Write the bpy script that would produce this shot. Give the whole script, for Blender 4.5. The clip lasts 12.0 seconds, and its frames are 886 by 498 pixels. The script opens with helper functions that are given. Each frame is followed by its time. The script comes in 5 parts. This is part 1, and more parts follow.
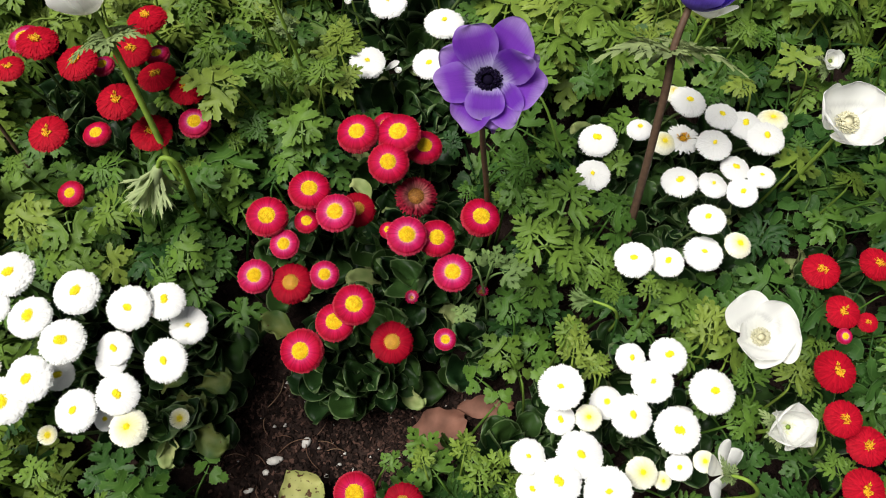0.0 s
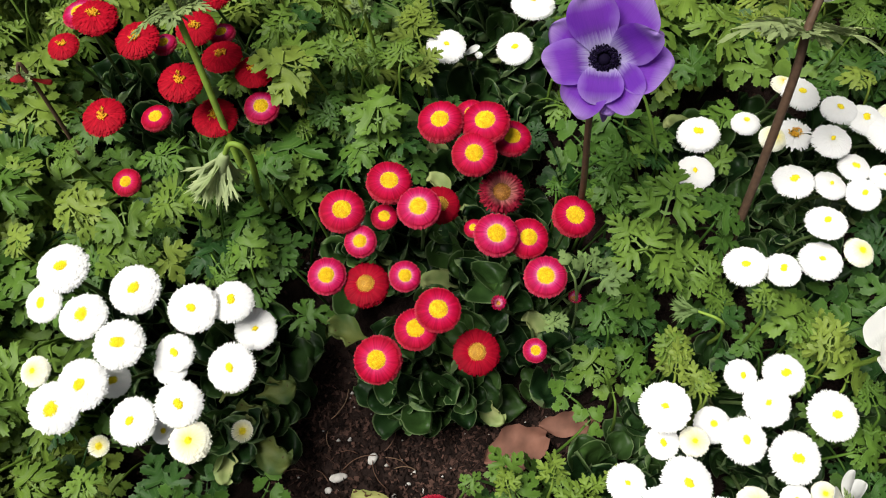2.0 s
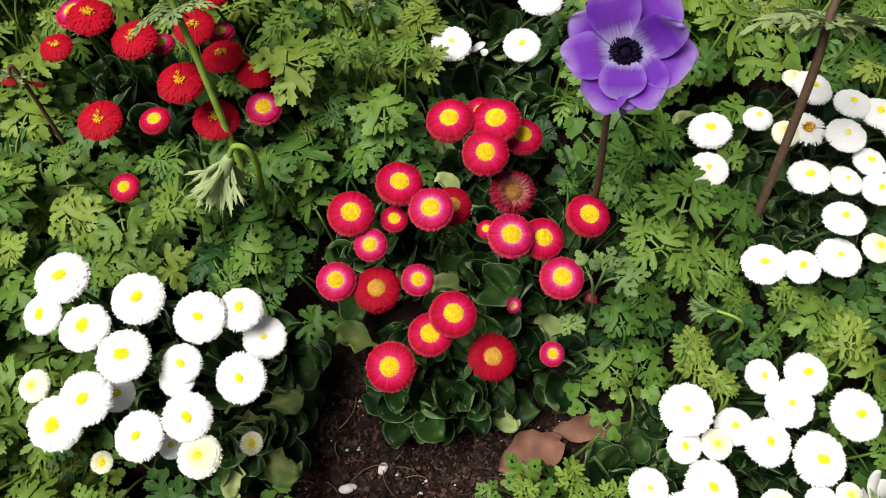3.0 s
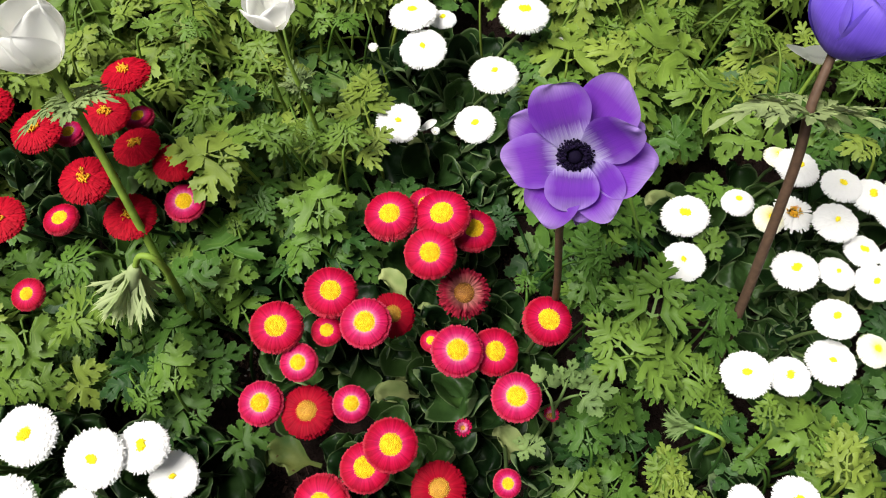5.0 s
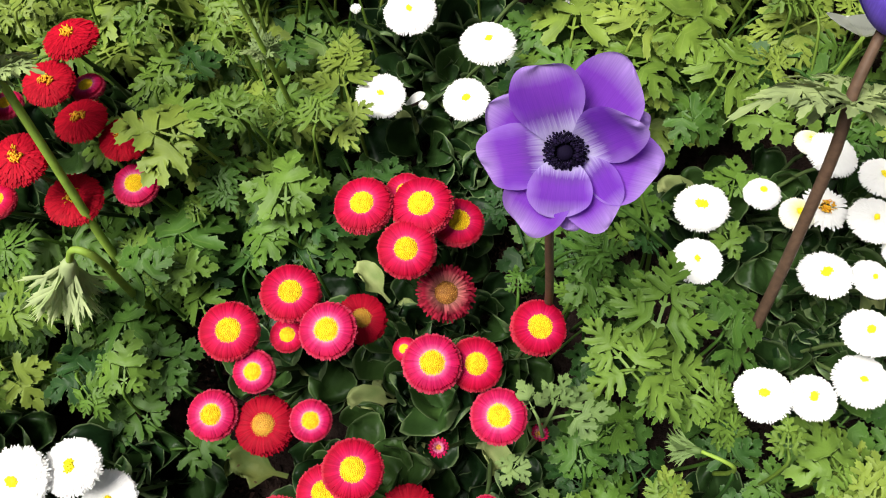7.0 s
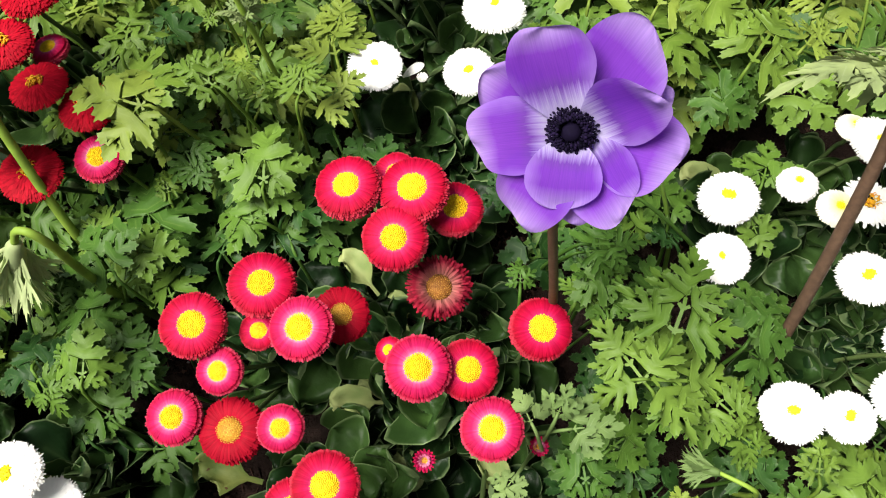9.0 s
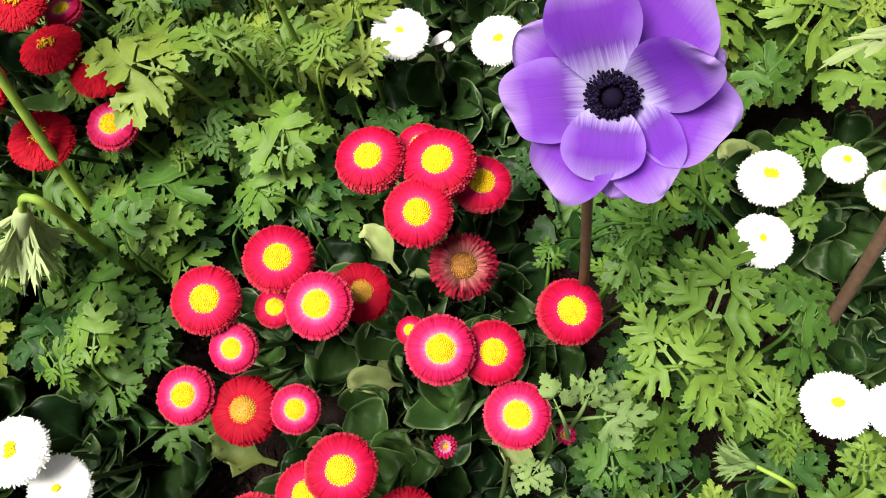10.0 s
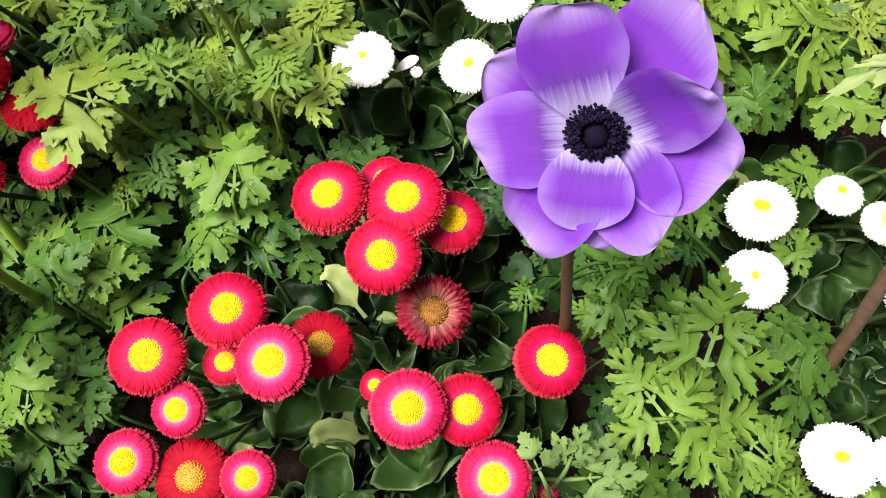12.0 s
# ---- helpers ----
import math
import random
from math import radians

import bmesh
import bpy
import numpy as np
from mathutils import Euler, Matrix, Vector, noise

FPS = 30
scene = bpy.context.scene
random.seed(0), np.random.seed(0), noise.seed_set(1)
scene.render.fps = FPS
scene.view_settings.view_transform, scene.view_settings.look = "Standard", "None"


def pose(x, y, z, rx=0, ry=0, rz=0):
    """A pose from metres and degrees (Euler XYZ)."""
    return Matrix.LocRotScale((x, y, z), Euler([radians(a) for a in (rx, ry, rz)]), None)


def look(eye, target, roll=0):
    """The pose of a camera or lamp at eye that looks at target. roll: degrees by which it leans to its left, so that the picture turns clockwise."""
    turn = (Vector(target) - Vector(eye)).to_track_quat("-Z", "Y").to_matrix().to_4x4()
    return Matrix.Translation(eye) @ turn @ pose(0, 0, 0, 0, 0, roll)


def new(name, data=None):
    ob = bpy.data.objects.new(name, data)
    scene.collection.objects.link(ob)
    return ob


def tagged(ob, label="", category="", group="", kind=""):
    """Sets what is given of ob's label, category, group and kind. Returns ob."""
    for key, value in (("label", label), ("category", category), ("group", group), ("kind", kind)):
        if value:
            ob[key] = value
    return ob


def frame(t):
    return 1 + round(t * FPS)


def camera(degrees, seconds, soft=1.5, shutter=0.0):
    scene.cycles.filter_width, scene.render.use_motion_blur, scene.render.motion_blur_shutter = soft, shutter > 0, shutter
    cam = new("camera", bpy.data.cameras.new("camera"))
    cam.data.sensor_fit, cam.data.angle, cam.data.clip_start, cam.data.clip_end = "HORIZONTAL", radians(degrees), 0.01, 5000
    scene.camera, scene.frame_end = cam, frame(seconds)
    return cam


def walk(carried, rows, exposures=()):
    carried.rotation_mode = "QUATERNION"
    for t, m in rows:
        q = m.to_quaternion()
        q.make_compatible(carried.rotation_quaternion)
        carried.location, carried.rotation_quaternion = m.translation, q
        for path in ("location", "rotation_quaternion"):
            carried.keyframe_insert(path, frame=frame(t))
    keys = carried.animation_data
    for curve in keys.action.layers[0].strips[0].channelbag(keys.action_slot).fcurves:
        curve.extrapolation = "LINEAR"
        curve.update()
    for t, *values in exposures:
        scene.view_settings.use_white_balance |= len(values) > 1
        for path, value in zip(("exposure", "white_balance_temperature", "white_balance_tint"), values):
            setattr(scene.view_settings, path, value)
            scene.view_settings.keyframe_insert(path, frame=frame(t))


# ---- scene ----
cam = camera(56.4, 12.0, soft=1.06)
PATH = [
    (0, (0.005, -0.007, 0.816), (-0.004, 0.52, -1.113), -1.0),
    (0.5, (-0.002, -0.002, 0.793), (-0.018, 0.528, -1.135), -1.5),
    (1, (-0.02, 0.004, 0.775), (-0.047, 0.545, -1.15), -2.0),
    (1.5, (-0.03, 0.006, 0.763), (-0.084, 0.557, -1.159), -4.4),
    (2, (-0.049, 0.007, 0.751), (-0.111, 0.544, -1.175), -5.3),
    (2.5, (-0.067, 0.008, 0.741), (-0.128, 0.548, -1.184), -5.5),
    (2.7, (-0.074, 0.009, 0.738), (-0.109, 0.55, -1.187), -3.1),
    (4.3, (-0.036, 0.051, 0.703), (-0.038, 0.625, -1.213), -0.8),
    (4.5, (-0.032, 0.064, 0.697), (-0.035, 0.642, -1.217), -1.0),
    (5, (-0.032, 0.088, 0.681), (-0.05, 0.69, -1.226), -2.3),
    (5.5, (-0.029, 0.102, 0.668), (-0.047, 0.69, -1.243), -2.6),
    (6, (-0.014, 0.11, 0.655), (-0.052, 0.671, -1.264), -4.4),
    (6.5, (-0.005, 0.122, 0.641), (-0.07, 0.648, -1.287), -6.9),
    (7, (-0.005, 0.133, 0.623), (-0.081, 0.627, -1.313), -7.9),
    (7.5, (0.002, 0.138, 0.607), (-0.105, 0.611, -1.334), -11.6),
    (9.5, (0.007, 0.154, 0.56), (-0.121, 0.58, -1.39), -13.6),
    (10, (0.003, 0.153, 0.549), (-0.163, 0.557, -1.403), -18.7),
    (10.5, (-0.001, 0.161, 0.538), (-0.154, 0.565, -1.415), -17.5),
    (11, (-0.001, 0.165, 0.528), (-0.146, 0.583, -1.422), -15.9),
    (11.5, (0.004, 0.169, 0.523), (-0.121, 0.61, -1.424), -13.2),
    (12, (0.004, 0.174, 0.516), (-0.109, 0.62, -1.43), -11.5),
]
walk(cam, [(t, look(eye, target, roll)) for t, eye, target, roll in PATH],
     [(0, 0.37, 6250, 11), (2.5, 0.5, 6270, 11), (5.5, 0.77, 6280, 12), (7.5, 0.95, 6350, 12), (10.5, 1.29, 6500, 10), (12, 1.33, 6500, 10)])

# ---- light: a bright overcast sky ----
world = bpy.data.worlds.new("overcast_sky")
scene.world = world
world.use_nodes = True
_wn = world.node_tree.nodes
sky = _wn.new("ShaderNodeTexSky")
sky.sky_type, sky.sun_disc = "NISHITA", False
sky.sun_elevation, sky.sun_rotation = radians(77), radians(-108)
sky.air_density, sky.dust_density, sky.ozone_density = 1.0, 5.0, 1.0
haze = _wn.new("ShaderNodeHueSaturation")
haze.inputs["Saturation"].default_value = 0.3
world.node_tree.links.new(sky.outputs[0], haze.inputs["Color"])
world.node_tree.links.new(haze.outputs[0], _wn["Background"].inputs[0])
_wn["Background"].inputs[1].default_value = 0.028
sun = new("sun", bpy.data.lights.new("sun", "SUN"))
sun.data.energy, sun.data.angle, sun.data.color = 4.85, radians(34), (1.0, 0.95, 0.86)
sun.matrix_world = look((-0.4, 0.05, 0.9), (0, 0, 0))


# ---- materials ----
def shader(name):
    m = bpy.data.materials.new(name)
    m.use_nodes = True
    return m, m.node_tree.nodes, m.node_tree.links, m.node_tree.nodes["Principled BSDF"]


def ramp(nodes, stops):
    r = nodes.new("ShaderNodeValToRGB")
    while len(r.color_ramp.elements) < len(stops):
        r.color_ramp.elements.new(0.5)
    for e, (at, c) in zip(r.color_ramp.elements, stops):
        e.position, e.color = at, (*c, 1)
    return r


def mixed(nodes, links, kind, fac, a, b):
    m = nodes.new("ShaderNodeMix")
    m.data_type, m.blend_type = "RGBA", kind
    for socket, value in ((m.inputs[0], fac), (m.inputs[6], a), (m.inputs[7], b)):
        if isinstance(value, bpy.types.NodeSocket):
            links.new(value, socket)
        else:
            socket.default_value = value if not isinstance(value, tuple) else (*value, 1)
    return m.outputs[2]


def noise_of(nodes, links, scale, detail=3.0, coords="Object"):
    n = nodes.new("ShaderNodeTexNoise")
    n.inputs["Scale"].default_value, n.inputs["Detail"].default_value = scale, detail
    c = nodes.new("ShaderNodeTexCoord")
    links.new(c.outputs[coords], n.inputs["Vector"])
    return n.outputs["Fac"]


def math_of(nodes, links, op, a, b=0.0):
    m = nodes.new("ShaderNodeMath")
    m.operation = op
    for socket, value in ((m.inputs[0], a), (m.inputs[1], b)):
        if isinstance(value, bpy.types.NodeSocket):
            links.new(value, socket)
        else:
            socket.default_value = value
    return m.outputs[0]


def pq_of(nodes, links):
    """Along, across and chance, as each mesh carries them on its vertices."""
    a = nodes.new("ShaderNodeAttribute")
    a.attribute_name = "pq"
    s = nodes.new("ShaderNodeSeparateXYZ")
    links.new(a.outputs["Vector"], s.inputs[0])
    return s.outputs[0], s.outputs[1], s.outputs[2]


def bumped(nodes, links, bsdf, height, strength, distance):
    b = nodes.new("ShaderNodeBump")
    b.inputs["Strength"].default_value, b.inputs["Distance"].default_value = strength, distance
    links.new(height, b.inputs["Height"])
    links.new(b.outputs[0], bsdf.inputs["Normal"])


def thin(m, nodes, links, bsdf, colour, share):
    """Light through a thin petal or leaf."""
    t = nodes.new("ShaderNodeBsdfTranslucent")
    links.new(colour, t.inputs[0])
    x = nodes.new("ShaderNodeMixShader")
    x.inputs[0].default_value = share
    links.new(bsdf.outputs[0], x.inputs[1])
    links.new(t.outputs[0], x.inputs[2])
    links.new(x.outputs[0], nodes["Material Output"].inputs[0])


def leaf_material(name, dark, mid, light, rough, vein, share=0.2, rim=0.0):
    m, n, l, b = shader(name)
    u, v, c = pq_of(n, l)
    info = n.new("ShaderNodeObjectInfo")
    tone = ramp(n, [(0.1, dark), (0.5, mid), (0.9, light)])
    l.new(info.outputs["Random"], tone.inputs[0])
    blotch = ramp(n, [(0.3, (0.62, 0.64, 0.62)), (0.7, (1.04, 1.02, 0.92))])
    l.new(noise_of(n, l, 60.0), blotch.inputs[0])
    col = mixed(n, l, "MULTIPLY", 1.0, tone.outputs[0], blotch.outputs[0])
    rib = ramp(n, [(0.0, (1, 1, 1)), (0.10, (0.25, 0.25, 0.25)), (0.3, (0, 0, 0))])
    l.new(v, rib.inputs[0])
    col = mixed(n, l, "MIX", math_of(n, l, "MULTIPLY", rib.outputs[0], 0.45), col, vein)
    # rim: light caught on leaf edges, put into colour; spoon margins are pale too
    if rim:
        margin = ramp(n, [(0.94, (0, 0, 0)), (1.0, (1, 1, 1))])
        l.new(v, margin.inputs[0])
        col = mixed(n, l, "MIX", math_of(n, l, "MULTIPLY", margin.outputs[0], rim), col, (0.2, 0.28, 0.12))
    l.new(col, b.inputs["Base Color"])
    b.inputs["Roughness"].default_value = rough
    b.inputs["Specular IOR Level"].default_value = 0.17
    bumped(n, l, b, noise_of(n, l, 420.0, 4.0), 0.35, 0.0006)
    thin(m, n, l, b, col, share)
    return m


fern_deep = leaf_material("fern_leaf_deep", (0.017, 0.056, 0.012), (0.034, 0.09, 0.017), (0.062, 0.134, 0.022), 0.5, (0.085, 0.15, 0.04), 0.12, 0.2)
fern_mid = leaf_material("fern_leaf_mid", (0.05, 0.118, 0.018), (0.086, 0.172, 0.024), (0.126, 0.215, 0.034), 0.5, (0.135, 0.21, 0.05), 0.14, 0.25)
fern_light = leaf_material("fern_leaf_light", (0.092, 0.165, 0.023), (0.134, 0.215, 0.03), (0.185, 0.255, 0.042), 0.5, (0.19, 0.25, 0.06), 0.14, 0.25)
bract_green = leaf_material("bract_grey_green", (0.2, 0.28, 0.11), (0.24, 0.31, 0.13), (0.27, 0.34, 0.15), 0.6, (0.3, 0.35, 0.2))
fringe_green = leaf_material("fringe_pale_green", (0.36, 0.46, 0.2), (0.42, 0.52, 0.24), (0.46, 0.55, 0.28), 0.6, (0.4, 0.46, 0.26), 0.3)
sage_leaf = leaf_material("sage_leaf", (0.12, 0.195, 0.06), (0.145, 0.225, 0.075), (0.17, 0.25, 0.088), 0.6, (0.23, 0.3, 0.15))
spoon_green = leaf_material("spoon_leaf", (0.0085, 0.026, 0.0075), (0.017, 0.044, 0.011), (0.038, 0.082, 0.019), 0.44, (0.046, 0.092, 0.028), 0.14, 0.6)
blade_green = leaf_material("blade_leaf", (0.03, 0.08, 0.04), (0.04, 0.1, 0.045), (0.06, 0.13, 0.05), 0.4, (0.08, 0.15, 0.06), 0.15)


def spotted_material(name, pale, green, brown, few=0.66):
    """A dying leaf: yellow and green patches with brown spots."""
    m, n, l, b = shader(name)
    patch = ramp(n, [(0.32, pale), (0.68, green)])
    l.new(noise_of(n, l, 30.0), patch.inputs[0])
    spot = ramp(n, [(few, (0, 0, 0)), (few + 0.06, (1, 1, 1))])
    l.new(noise_of(n, l, 210.0, 1.0), spot.inputs[0])
    l.new(mixed(n, l, "MIX", spot.outputs[0], patch.outputs[0], brown), b.inputs["Base Color"])
    b.inputs["Roughness"].default_value = 0.6
    b.inputs["Specular IOR Level"].default_value = 0.2
    bumped(n, l, b, noise_of(n, l, 300.0, 4.0), 0.4, 0.0008)
    return m


spoon_pale = spotted_material("spoon_leaf_pale", (0.3, 0.32, 0.13), (0.08, 0.15, 0.035), (0.14, 0.09, 0.04), 0.78)
spoon_old = spotted_material("spoon_leaf_old", (0.11, 0.125, 0.03), (0.024, 0.058, 0.014), (0.05, 0.026, 0.012), 0.68)
yellowing_leaf = spotted_material("yellowing_leaf", (0.32, 0.31, 0.11), (0.17, 0.2, 0.06), (0.06, 0.028, 0.014), 0.6)


def petal_material(name, stops, rough=0.5, share=0.25, vary=0.25, gain=0.85):
    m, n, l, b = shader(name)
    u, v, c = pq_of(n, l)
    r = ramp(n, stops)
    l.new(u, r.inputs[0])
    tone = ramp(n, [(0.0, (gain * (1 - vary),) * 3), (1.0, (gain * (1 + vary * 0.4),) * 3)])
    l.new(c, tone.inputs[0])
    col = mixed(n, l, "MULTIPLY", 1.0, r.outputs[0], tone.outputs[0])
    l.new(col, b.inputs["Base Color"])
    b.inputs["Roughness"].default_value = rough
    b.inputs["Specular IOR Level"].default_value = 0.035
    thin(m, n, l, b, col, share)
    return m


red_petal = petal_material("red_ray_petal", [(0.3, (0.66, 0.16, 0.26)), (0.46, (0.58, 0.022, 0.11)), (0.62, (0.52, 0.006, 0.056)), (0.8, (0.42, 0.004, 0.03)), (0.88, (0.36, 0.004, 0.022)), (0.96, (0.5, 0.035, 0.065))])
pink_petal = petal_material("pink_ray_petal", [(0.36, (0.78, 0.32, 0.48)), (0.48, (0.64, 0.08, 0.23)), (0.62, (0.54, 0.014, 0.11)), (0.88, (0.44, 0.008, 0.045)), (0.96, (0.54, 0.05, 0.1))])
dark_petal = petal_material("crimson_ray_petal", [(0.0, (0.42, 0.01, 0.03)), (0.5, (0.37, 0.004, 0.02)), (1.0, (0.28, 0.003, 0.014))], vary=0.22)
faded_petal = petal_material("faded_ray_petal", [(0.4, (0.4, 0.16, 0.13)), (0.6, (0.38, 0.08, 0.09)), (0.76, (0.28, 0.014, 0.035)), (0.95, (0.33, 0.014, 0.035))], vary=0.5)
double_petal = petal_material("double_crimson_petal", [(0.0, (0.6, 0.012, 0.034)), (0.5, (0.54, 0.008, 0.026)), (1.0, (0.45, 0.006, 0.02))], vary=0.3, share=0.3)
white_petal = petal_material("white_ray_petal", [(0.0, (0.86, 0.86, 0.74)), (0.25, (0.94, 0.94, 0.92)), (1.0, (0.95, 0.95, 0.94))], vary=0.02, share=0.5, gain=1.0)
cream_petal = petal_material("cream_ray_petal", [(0.2, (0.82, 0.72, 0.26)), (0.5, (0.86, 0.82, 0.5)), (0.8, (0.88, 0.87, 0.72))], vary=0.1, gain=1.0)


def grain_material(name, dark, light, scale, rough=0.6):
    m, n, l, b = shader(name)
    u, v, c = pq_of(n, l)
    r = ramp(n, [(0.0, dark), (1.0, light)])
    l.new(c, r.inputs[0])
    spot = ramp(n, [(0.35, (0.66, 0.66, 0.66)), (0.7, (0.96, 0.96, 0.96))])
    l.new(noise_of(n, l, scale), spot.inputs[0])
    l.new(mixed(n, l, "MULTIPLY", 1.0, r.outputs[0], spot.outputs[0]), b.inputs["Base Color"])
    b.inputs["Roughness"].default_value = rough
    b.inputs["Specular IOR Level"].default_value = 0.2 if rough < 0.8 else 0.05
    bumped(n, l, b, noise_of(n, l, scale * 2), 0.3, 0.0005)
    return m


yellow_disc = grain_material("yellow_florets", (0.7, 0.42, 0.005), (0.86, 0.64, 0.012), 8)
lemon_disc = grain_material("lemon_florets", (0.88, 0.7, 0.008), (0.92, 0.8, 0.02), 8)
amber_disc = grain_material("amber_florets", (0.75, 0.3, 0.01), (0.85, 0.5, 0.02), 8)
gold_disc = grain_material("gold_florets", (0.42, 0.2, 0.02), (0.7, 0.42, 0.06), 8)
brown_disc = grain_material("brown_florets", (0.22, 0.08, 0.015), (0.5, 0.25, 0.05), 8)
ink_stamen = grain_material("ink_stamens", (0.002, 0.0014, 0.006), (0.012, 0.007, 0.028), 300, 0.8)
pale_stamen = grain_material("pale_stamens", (0.58, 0.54, 0.34), (0.78, 0.76, 0.54), 300, 0.6)
green_stem = grain_material("green_stem", (0.19, 0.31, 0.035), (0.27, 0.4, 0.06), 90)
red_stem = grain_material("reddish_stem", (0.075, 0.046, 0.026), (0.13, 0.078, 0.052), 260)
daisy_stem = grain_material("daisy_stem", (0.06, 0.1, 0.03), (0.1, 0.15, 0.045), 90)
chip_bark = grain_material("bark_chips", (0.009, 0.006, 0.005), (0.1, 0.055, 0.042), 90, 0.85)
twig_straw = grain_material("straw", (0.1, 0.05, 0.035), (0.24, 0.16, 0.1), 90, 0.8)
pebble_pale = grain_material("pale_pebble", (0.36, 0.34, 0.31), (0.6, 0.58, 0.54), 200, 0.7)
dead_leaf = grain_material("dead_leaf", (0.1, 0.045, 0.03), (0.3, 0.145, 0.1), 70, 0.75)


def anemone_material(name, rim, body, throat, white, through_share=0.3, mottle=0.8):
    """A wide petal: pale at the base with fine dark streaks, pale towards the rim."""
    m, n, l, b = shader(name)
    u, v, c = pq_of(n, l)
    soft, streak = (tuple(k * w + (1 - k) * p * g for w, p in zip(white, body)) for k, g in ((0.5, 1.0), (0.06, 0.8)))
    r = ramp(n, [(0.0, throat), (0.13, white), (0.24, white), (0.33, soft), (0.42, streak), (0.54, body), (0.74, body), (1.0, rim)])
    comb = n.new("ShaderNodeCombineXYZ")
    l.new(math_of(n, l, "MULTIPLY", u, 1.2), comb.inputs[0])
    l.new(math_of(n, l, "MULTIPLY", v, 44.0), comb.inputs[1])
    l.new(math_of(n, l, "MULTIPLY", c, 40.0), comb.inputs[2])
    s = n.new("ShaderNodeTexNoise")
    s.inputs["Scale"].default_value, s.inputs["Detail"].default_value = 1.0, 2.0
    l.new(comb.outputs[0], s.inputs["Vector"])
    jag = math_of(n, l, "MULTIPLY", math_of(n, l, "SUBTRACT", s.outputs["Fac"], 0.5), 0.5)
    fade = math_of(n, l, "MAXIMUM", math_of(n, l, "SUBTRACT", 1.0, math_of(n, l, "MULTIPLY", u, 1.5)), 0.12)
    l.new(math_of(n, l, "ADD", u, math_of(n, l, "MULTIPLY", jag, fade)), r.inputs[0])
    fine = ramp(n, [(0.35, (0.72, 0.72, 0.8)), (0.65, (1.12, 1.12, 1.08))])
    comb2 = n.new("ShaderNodeCombineXYZ")
    l.new(math_of(n, l, "MULTIPLY", u, 1.5), comb2.inputs[0])
    l.new(math_of(n, l, "MULTIPLY", v, 55.0), comb2.inputs[1])
    s2 = n.new("ShaderNodeTexNoise")
    s2.inputs["Scale"].default_value = 1.0
    l.new(comb2.outputs[0], s2.inputs["Vector"])
    l.new(s2.outputs["Fac"], fine.inputs[0])
    col = mixed(n, l, "MULTIPLY", 0.45 * mottle, r.outputs[0], fine.outputs[0])
    # pale edge: the lilac rim, with glancing light put into its colour
    side = math_of(n, l, "ABSOLUTE", math_of(n, l, "SUBTRACT", v, 0.5))
    pale_lit_edge = ramp(n, [(0.3, (0, 0, 0)), (0.5, (1, 1, 1))])
    l.new(math_of(n, l, "ADD", side, math_of(n, l, "MULTIPLY", math_of(n, l, "SUBTRACT", noise_of(n, l, 45.0), 0.55), 0.7)), pale_lit_edge.inputs[0])
    col = mixed(n, l, "MIX", math_of(n, l, "MULTIPLY", pale_lit_edge.outputs[0], 0.4), col, rim)
    broad = ramp(n, [(0.3, (0.68, 0.64, 0.72)), (0.75, (1.06, 1.15, 0.95))])
    l.new(noise_of(n, l, 30.0), broad.inputs[0])
    col = mixed(n, l, "MULTIPLY", mottle, col, broad.outputs[0])
    l.new(col, b.inputs["Base Color"])
    b.inputs["Roughness"].default_value = 0.62
    b.inputs["Specular IOR Level"].default_value = 0.12
    bumped(n, l, b, s2.outputs["Fac"], 0.25, 0.0006)
    thin(m, n, l, b, col, through_share)
    return m


violet_petal = anemone_material("violet_petal", (0.44, 0.29, 0.72), (0.215, 0.048, 0.54), (0.17, 0.1, 0.38), (0.5, 0.43, 0.74), 0.5)
blue_petal = anemone_material("blue_violet_petal", (0.26, 0.17, 0.78), (0.18, 0.1, 0.7), (0.24, 0.17, 0.68), (0.2, 0.12, 0.7))
ivory_petal = anemone_material("ivory_petal", (0.94, 0.94, 0.91), (0.94, 0.94, 0.91), (0.74, 0.76, 0.52), (0.9, 0.9, 0.86), 0.48, 0.08)
wilted_petal = anemone_material("wilted_red_petal", (0.3, 0.02, 0.02), (0.4, 0.02, 0.025), (0.3, 0.02, 0.02), (0.35, 0.03, 0.03))


def soil_material():
    m, n, l, b = shader("dark_mulch_soil")
    big = ramp(n, [(0.3, (0.007, 0.005, 0.0042)), (0.55, (0.02, 0.013, 0.011)), (0.8, (0.04, 0.026, 0.021))])
    l.new(noise_of(n, l, 55.0, 8.0), big.inputs[0])
    grit = ramp(n, [(0.62, (0, 0, 0)), (0.75, (1, 1, 1))])
    l.new(noise_of(n, l, 600.0, 2.0), grit.inputs[0])
    l.new(mixed(n, l, "MIX", math_of(n, l, "MULTIPLY", grit.outputs[0], 0.25), big.outputs[0], (0.06, 0.042, 0.032)), b.inputs["Base Color"])
    b.inputs["Roughness"].default_value = 0.95
    b.inputs["Specular IOR Level"].default_value = 0.028
    bumped(n, l, b, noise_of(n, l, 260.0, 6.0), 0.9, 0.004)
    return m


soil = soil_material()


